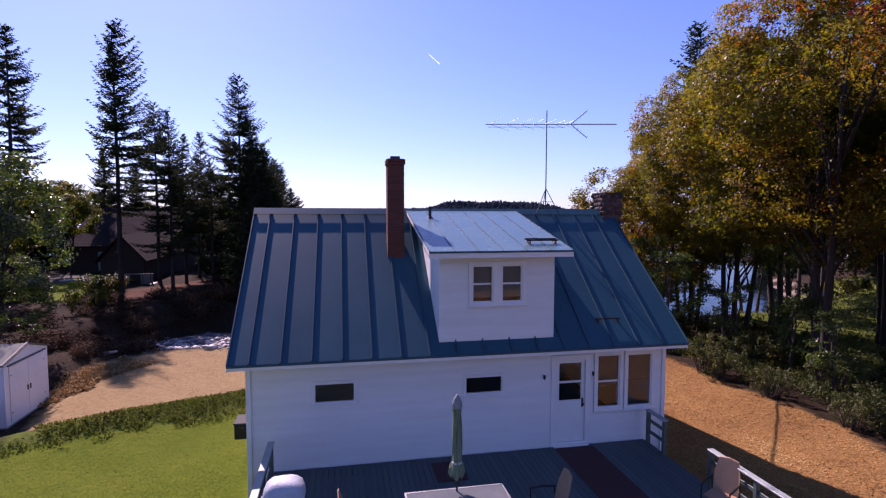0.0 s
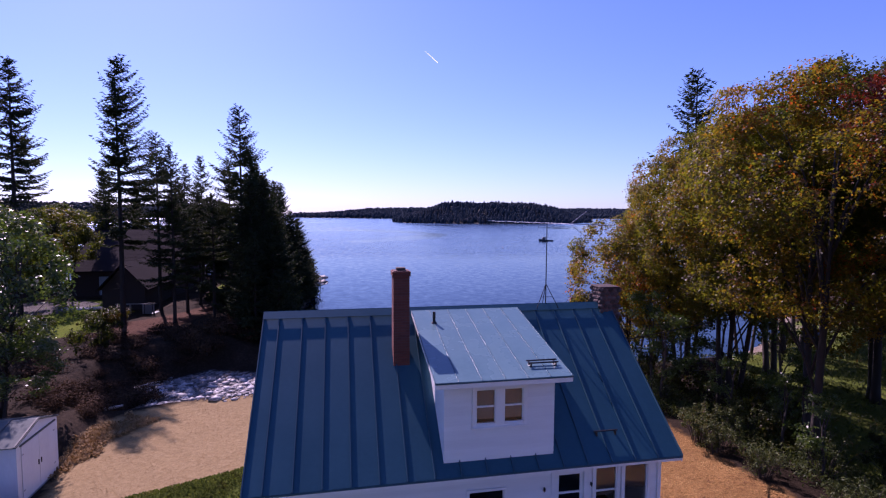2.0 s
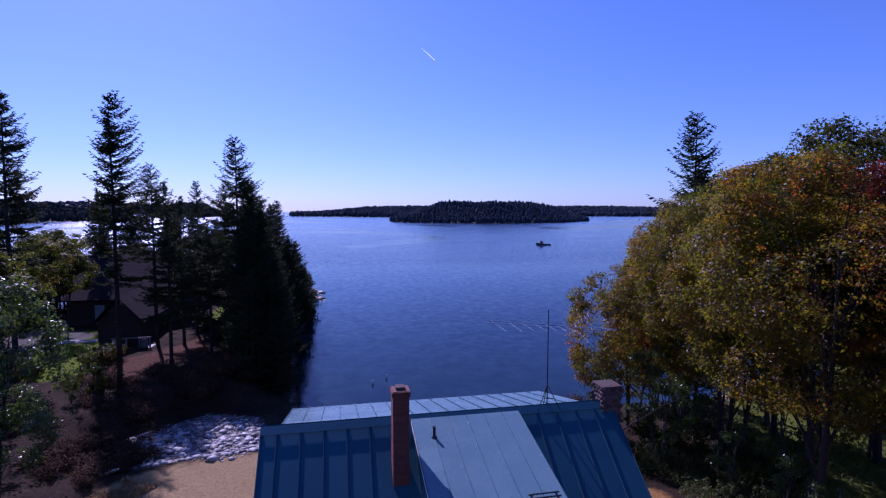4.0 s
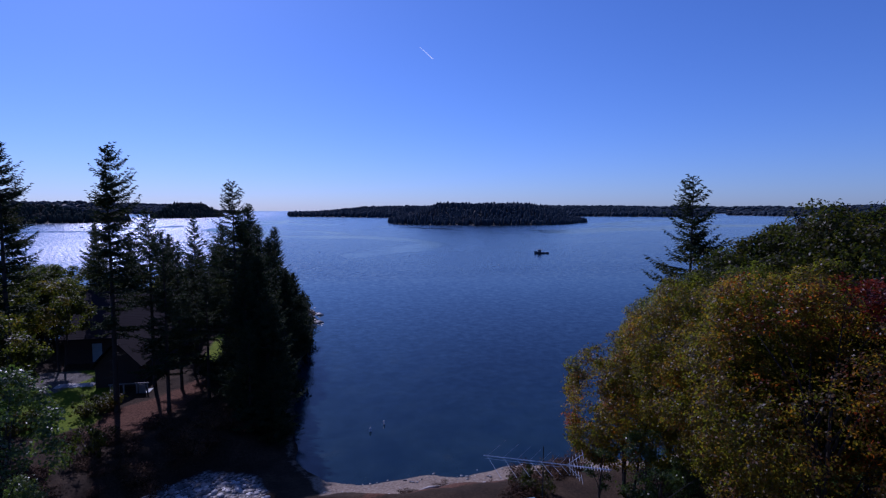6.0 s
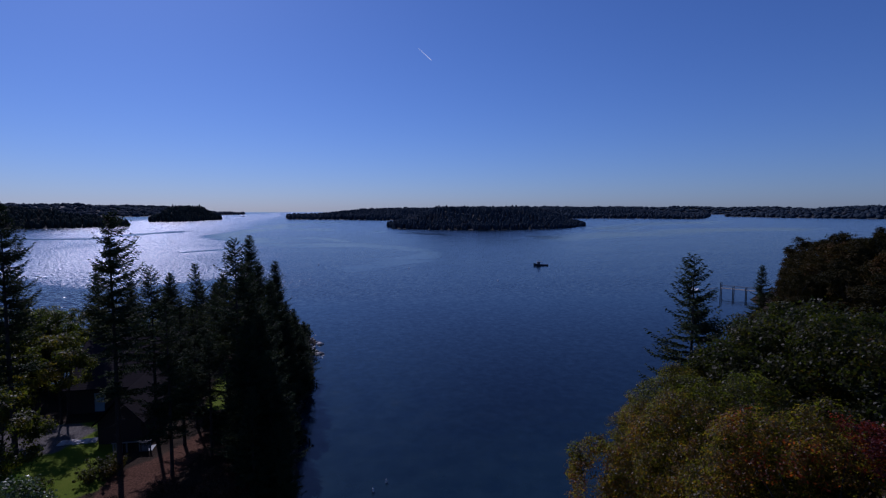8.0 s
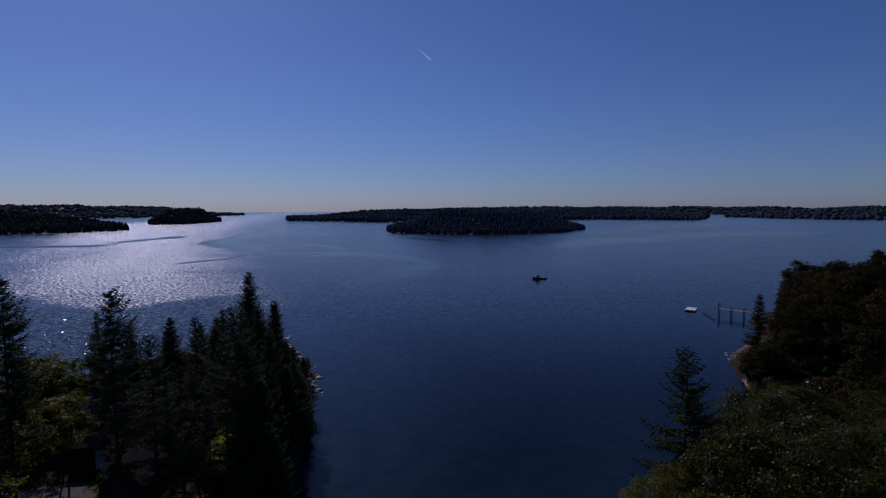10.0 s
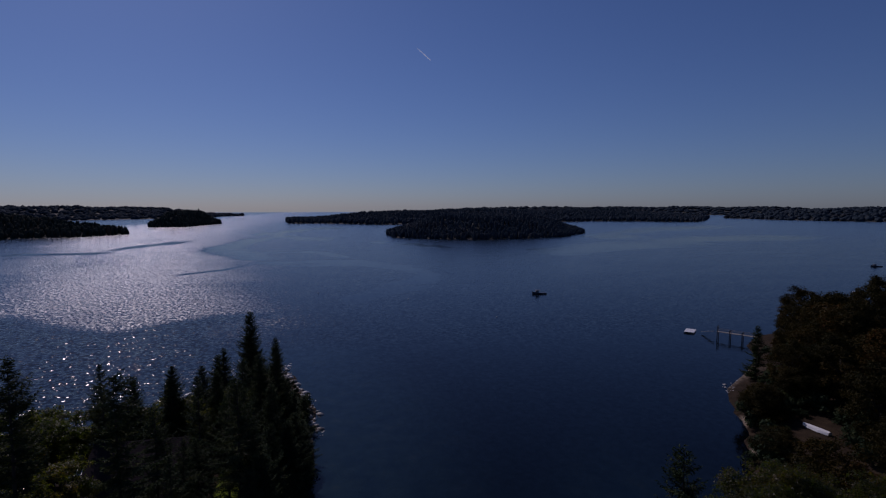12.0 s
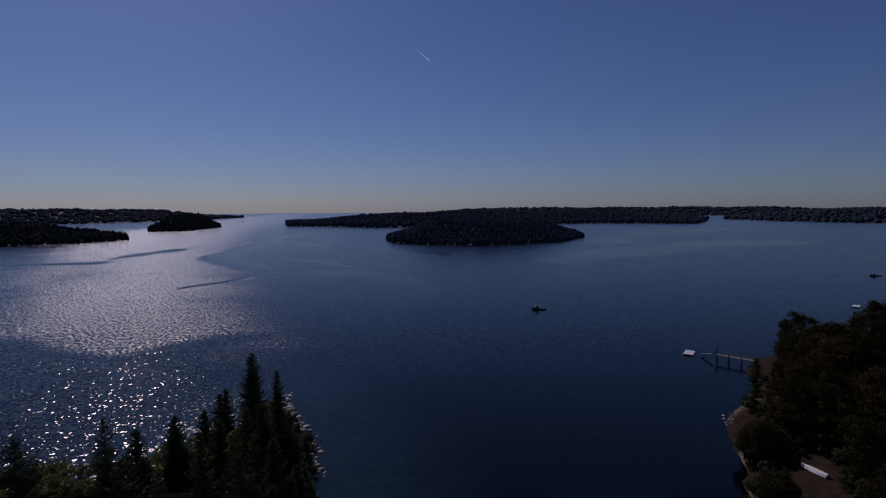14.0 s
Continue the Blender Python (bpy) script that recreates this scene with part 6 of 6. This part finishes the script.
wp = [(11.0, 3.9, 8.0), (16.3, 8.04, 7.3), (38.0, 20.0, 6.2)]
tube(b, wp, [0.028] * 3, 5)
part("cable", b, M["iron"], wire)


# ---- shrubs, brush and shore rocks ----
BUSH = {}
BUSH["grey"] = bush("shrub", 31, 1.7, 2.6, 2200, 0.13, M["shrub_leaf"], "leafy grey-green shrub at the lane's edge", 34, 0.08, 0.26)
BUSH["green"] = bush("shrub", 32, 1.9, 2.2, 1900, 0.17, M["green_leaf"], "dense green shrub under the trees", 30, 0.09, 0.28)
BUSH["brush"] = bush("brush_heap", 33, 1.9, 1.1, 1300, 0.20, M["red_brush"], "tangle of red-brown brush on the bank", 26)
BUSH["dark"] = bush("shrub", 34, 2.0, 2.6, 900, 0.42, M["needles"], "dark low evergreen shrub in the shade", 12)
rb = random.Random(4)


def along(kind, line, n, spread, lo, hi, flat=1.0, low=False):
    for i in range(n):
        f = (i + rb.random()) / n * (len(line) - 1)
        k = min(int(f), len(line) - 2)
        a, b = Vector(line[k]), Vector(line[k + 1])
        p = a.lerp(b, f - k) + Vector((rb.gauss(0, spread), rb.gauss(0, spread)))
        s = rb.uniform(lo, hi)
        if math.hypot(p.x - 83, p.y - 59.3) < 4.5:
            continue
        if (free(p.x, p.y) if p.x > 60 and not low else float(inside(p.x, p.y, SHORE)) > 1.0):
            put(BUSH[kind], p.x, p.y, rb.uniform(0, 360), s, s * flat)


along("grey", [(14.6, 13.8), (18.3, 9.6), (18.4, 5), (18.7, 2), (19.2, -1), (21, -6)], 15, 1.1, 0.25, 0.7)
along("green", [(13.1, 15.3), (17.2, 13.8), (21.3, 11.9), (21.6, 6.1), (22, 0), (24, -6)], 12, 1.2, 0.4, 0.85)
along("brush", [(12.8, 17.5), (15.3, 19.8), (19.6, 22.3)], 9, 0.8, 0.4, 0.7)
along("green", [(30, 25.0), (35.6, 27), (44.2, 31.3), (52.6, 38.7)], 12, 1.0, 0.4, 0.8)
along("green", [(38.2, 22.4), (44, 25), (50, 30)], 6, 1.5, 0.5, 0.8)
along("brush", [(-12.5, 22.7), (-14.3, 27.9), (-14.9, 33.4), (-18.1, 32.3), (-17.9, 24.6), (-13.4, 19.9), (-11.6, 18.2), (-11.2, 23.4), (-12.6, 29)], 52, 1.1, 0.3, 0.75, 0.75)
along("brush", [(-11.7, 14.9), (-13.4, 18.8), (-16.5, 17.8)], 6, 0.8, 0.3, 0.5)
along("brush", [(4, 21.4), (9.2, 22.4), (14.4, 23.2), (20.8, 24.1)], 6, 0.5, 0.3, 0.5, 0.5)
along("brush", [(-11, 31), (-8, 33), (-5.5, 35), (-9, 36)], 16, 1.0, 0.5, 0.9)
along("dark", [(-7.2, 37.5), (-4.6, 38.5), (-5.0, 43)], 9, 0.9, 0.6, 0.95)
along("dark", [(-4.4, 44), (-4.8, 47), (-5, 55.5), (-3.9, 66.1), (-4.3, 76.6), (-5.4, 89.3), (-10.7, 106.2)], 34, 1.0, 0.7, 1.2)
along("dark", [(-9.0, 46.5), (-7.5, 50.1), (-8.6, 70), (-12.8, 79.8), (-17, 100.9)], 16, 1.8, 0.6, 1.1)
along("dark", [(-21.2, 70.3), (-29.7, 76.6), (-40.2, 89.3), (-55, 87.2)], 18, 3.0, 0.7, 1.2)
along("green", [(-25.4, 35.5), (-22.3, 36.5), (-19.4, 37.4), (-17.5, 39.7)], 7, 0.6, 0.55, 0.8)
along("dark", [(63.2, 47.1), (71.6, 56.6), (80.1, 68.2), (87.4, 78.7), (96.9, 85)], 26, 2.2, 0.8, 1.5)
along("dark", [(69.5, 47.1), (84.3, 47.1), (100.1, 72.4), (115.5, 93.1), (123.4, 105.2)], 30, 4.0, 0.9, 1.7)
put(BUSH["green"], -15.9, 29.4, 20, 0.9, 1.25, label="round dark green shrub on the neighbour's lawn")
along("dark", [(70, 47), (80, 54), (88, 58), (94, 68), (99, 78)], 46, 3.2, 0.5, 0.95)
along("dark", [(84, 70), (80, 64), (76, 58), (82, 62), (86, 66), (92, 78), (95, 83), (90, 74)], 40, 1.6, 0.25, 0.45, low=True)
along("dark", [(48, 22), (57.9, 26), (73.7, 36.5)], 12, 3.0, 0.7, 1.2)


def scatter(name, label, poly, n, size, mat, seed, rise=0.02, up=1.0, tall=0.0, ragged=0.0):
    """Loose leaves or blades over a patch of ground, as stuff."""
    rng = np.random.default_rng(seed)
    P = np.array(poly)
    pts = np.zeros((0, 2))
    while len(pts) < n:
        q = rng.uniform(P.min(0), P.max(0), (n * 2, 2))
        d = inside(q[:, 0], q[:, 1], poly) + ragged * wavy(q[:, 0], q[:, 1], 1.9, seed) + ragged * 0.6 * wavy(q[:, 0], q[:, 1], 5.0, seed)
        pts = np.vstack([pts, q[d > 0.05 + 1.2 * ragged * rng.random(len(q))]])
    pts = pts[:n]
    z = height(pts[:, 0], pts[:, 1]) + rise
    pos = np.column_stack([pts, z + rng.uniform(0, max(tall, 1e-3), n)])
    nr = rng.normal(0, 0.5, (n, 3)) + np.array([0, 0, up])
    ax = rng.normal(0, 0.4, (n, 3)) + np.array([0, 0, 1.0]) if tall else None
    ob = new(name, leaf_mesh(name, pos, nr, size * rng.uniform(0.5, 1.4, n), rng, mat, 2.5 if tall else 1.4, ax))
    return tagged(ob, label, "vegetation", kind="stuff")


M["dead_leaf"] = leaf_material("fallen_leaves", [(0.0, (0.14, 0.055, 0.02)), (0.4, (0.30, 0.15, 0.045)), (0.75, (0.42, 0.24, 0.075)), (1.0, (0.54, 0.36, 0.14))], 0.6, 0.1, 0.8)
M["straw"] = leaf_material("straw", [(0.0, (0.20, 0.12, 0.06)), (0.5, (0.31, 0.21, 0.10)), (1.0, (0.42, 0.31, 0.17))], 0.8, 0.25, 0.85, gloss=0.06, warm=(1.05, 0.9, 0.6))
M["weed"] = leaf_material("rough_weeds", [(0.0, (0.04, 0.035, 0.012)), (0.45, (0.065, 0.095, 0.018)), (0.8, (0.11, 0.14, 0.03)), (1.0, (0.18, 0.15, 0.05))], 0.9, 0.5, 0.9, gloss=0.04)
scatter("leaf_litter", "fallen orange and brown leaves over the lane", LANE[:7] + [(18.5, -5), (11, -5)], 26000, 0.055, M["dead_leaf"], 41, 0.008, 3.4)
scatter("straw_cover", "flattened straw mulch over the bare lot", LOT, 15000, 0.05, M["straw"], 47, 0.002, 4.0, 0.0, 0.2)
scatter("lawn_grass", "short mown grass blades on the lawn", [(-8.6, 2.4), (-4.5, 5.0), (-0.2, 6.0), (-0.2, -3.0), (-8.6, -3.0)], 30000, 0.034, M["grass_blade"], 48, 0.0, 1.8, 0.02)
scatter("edge_weeds", "leafy weeds and brambles along the lane's edge", [(13.6, 13.6), (17.6, 9.9), (17.9, 5), (18.2, 2), (18.0, -2), (22, -2.5), (21.6, 5), (21, 11), (16.6, 15.4)], 16000, 0.13, M["shrub_leaf"], 49, 0.0, 0.7, 0.55, 0.5)
scatter("straw_edge", "tufts of straw along the lot's edge", [(-10.6, 10.4), (-9.4, 10.4), (-8.6, 13.6), (-7.4, 16.2), (-9.0, 17.2), (-10.3, 15.6)], 4600, 0.15, M["straw"], 46, 0.0, 1.0, 0.16, 0.3)
scatter("bank_weeds", "rough green weeds on the low bank", [(-7.6, 6.2), (-5.6, 7.1), (-1.9, 9.0), (-0.2, 8.6), (-0.2, 6.2), (-1.2, 5.6), (-4.5, 4.8), (-7.4, 3.6)], 10000, 0.10, M["weed"], 43, 0.0, 1.1, 0.13, 0.5)
scatter("forest_litter", "brown litter and low plants under the trees", [(18.2, 12.3), (19, 0), (34.8, -3.8), (52.6, 11.2), (50.5, 28.1), (35.8, 26), (22.9, 22.5)], 12000, 0.22, M["shrub_leaf"], 45, 0.04, 0.6, 0.2)


def rocks(name, label, poly, n, lo, hi, seed, flat=0.6):
    """Many shore stones joined as stuff."""
    rng = np.random.default_rng(seed)
    b = bmesh.new()
    bmesh.ops.create_icosphere(b, subdivisions=1, radius=1.0)
    base = np.array([v.co[:] for v in b.verts])
    tri = np.array([[v.index for v in f.verts] for f in b.faces])
    b.free()
    P = np.array(poly)
    V, F, k = [], [], 0
    while k < n:
        x, y = rng.uniform(P.min(0), P.max(0))
        if float(inside(x, y, poly)) < 0:
            continue
        s = lo * (hi / lo) ** (rng.random() ** 2.2)
        v = base * (1 + 0.22 * np.sin(base @ rng.normal(0, 2.2, (3, 1)) + rng.uniform(0, 6)) + 0.12 * np.sin(base @ rng.normal(0, 5, (3, 1))))
        a = rng.uniform(0, 6.28)
        v = v * np.array([1.2, 0.9, flat]) * s
        v = v @ np.array([[math.cos(a), -math.sin(a), 0], [math.sin(a), math.cos(a), 0], [0, 0, 1]])
        V.append(v + np.array([x, y, float(height(x, y)) + 0.05 * s]))
        F.append(tri + k * len(base))
        k += 1
    return tagged(new(name, mesh_from(name, np.vstack(V), np.vstack(F), M["rock_stuff"])), label, "rocks", kind="stuff")


def rock_stuff():
    m, nt, bs = blank("pale_shore_stones")
    geo = nt.nodes.new("ShaderNodeNewGeometry")
    f = calc(nt, "ADD", calc(nt, "MULTIPLY", geo.outputs["Random Per Island"], 0.6), calc(nt, "MULTIPLY", noise_tex(nt, 3, 5), 0.5))
    link(nt, ramp(nt, f, [(0.15, (0.03, 0.027, 0.026)), (0.4, (0.12, 0.112, 0.105)), (0.65, (0.30, 0.29, 0.28)), (0.9, (0.52, 0.50, 0.48))]), bs.inputs["Base Color"])
    bs.inputs["Roughness"].default_value = 0.6
    link(nt, bump(nt, noise_tex(nt, 14, 4), 0.5, 0.04), bs.inputs["Normal"])
    return m


M["rock_stuff"] = rock_stuff()
rocks("cove_stones", "pale stones and slabs on the cove's shore", [(-12.4, 22.6), (-9.3, 19.4), (-4.6, 18.3), (-2.6, 19.0), (-2.8, 25), (-4.6, 28.0), (-11.0, 28)], 1500, 0.05, 0.34, 51, 0.5)
rocks("point_stones", "pale rocks along the point's edge", [(-2.9, 78.7), (-0.3, 80.9), (-1.2, 95.6), (-8.6, 114.6), (-9.6, 129.2), (-12.8, 129.2), (-10.7, 112.5), (-4.3, 95.6)], 150, 0.2, 1.0, 52)
rocks("far_beach_stones", "pale rocks on the shore by the pier", [(84.3, 81.9), (90.6, 90.3), (98.9, 91.3), (99, 87.1), (91.6, 87.2), (86.4, 78.7)], 60, 0.12, 0.5, 53)
rocks("beach_stones", "small stones and weed along the beach", [(1, 22.4), (22.9, 24.2), (23, 27.1), (1, 26.4)], 200, 0.03, 0.16, 54)


def log(x, y, rz, ln, r):
    e = thing("driftwood_log", x, y, float(height(x, y)) + r * 0.7, "bleached driftwood log on the shore", "log", rz, group="driftwood logs")
    b = bmesh.new()
    tube(b, [(-ln / 2, 0, 0), (-ln * 0.2, 0.06 * ln, 0.02), (ln * 0.2, 0.02 * ln, 0.0), (ln / 2, -0.05 * ln, 0.03)], [r * 0.7, r, r * 0.95, r * 0.6], 8)
    part("stem", b, M["log_wood"], e, smooth=True)


M["log_wood"] = surface("bleached_wood", (0.26, 0.23, 0.20), (0.45, 0.42, 0.38), 1.5, 14, 0.8, relief=0.5, dist=0.03, stretch=(0.4, 1, 1))
for a in ((-9.5, 21.2, 30, 2.6, 0.08), (-7.4, 19.8, 12, 1.8, 0.07), (-11.5, 25.5, 55, 2.4, 0.09), (-3.0, 20.2, 5, 2.0, 0.12), (9.0, 23.2, 8, 2.6, 0.12), (-10.6, 17.4, 40, 1.8, 0.10)):
    log(*a)

# garden chair under the trees
gch = thing("garden_chair", 40.0, 22.0, float(height(40, 22)), "blue wooden garden chair on the shaded lawn", "chair", 140)
M["blue_paint"] = surface("blue_paint", (0.04, 0.12, 0.40), (0.07, 0.18, 0.5), 2, 20, 0.5, relief=0.1)
part("seat", prism(bmesh.new(), [(-0.3, -0.3, 0.42), (0.3, -0.3, 0.42), (0.3, 0.3, 0.30), (-0.3, 0.3, 0.30)], (0, 0, 0.03)), M["blue_paint"], gch)
for i in range(5):
    part("back_slat", prism(bmesh.new(), [(-0.3 + 0.122 * i, 0.30, 0.30), (-0.19 + 0.122 * i, 0.30, 0.30), (-0.19 + 0.122 * i, 0.55, 1.0), (-0.3 + 0.122 * i, 0.55, 1.0)], (0, 0.025, 0)), M["blue_paint"], gch)
for sx in (-0.34, 0.31):
    part("armrest", boxm(sx - 0.05, sx + 0.08, -0.35, 0.4, 0.60, 0.63, 0.005), M["blue_paint"], gch)
    for y in (-0.32, 0.36):
        part("leg", boxm(sx, sx + 0.04, y, y + 0.05, 0.0, 0.599), M["blue_paint"], gch)
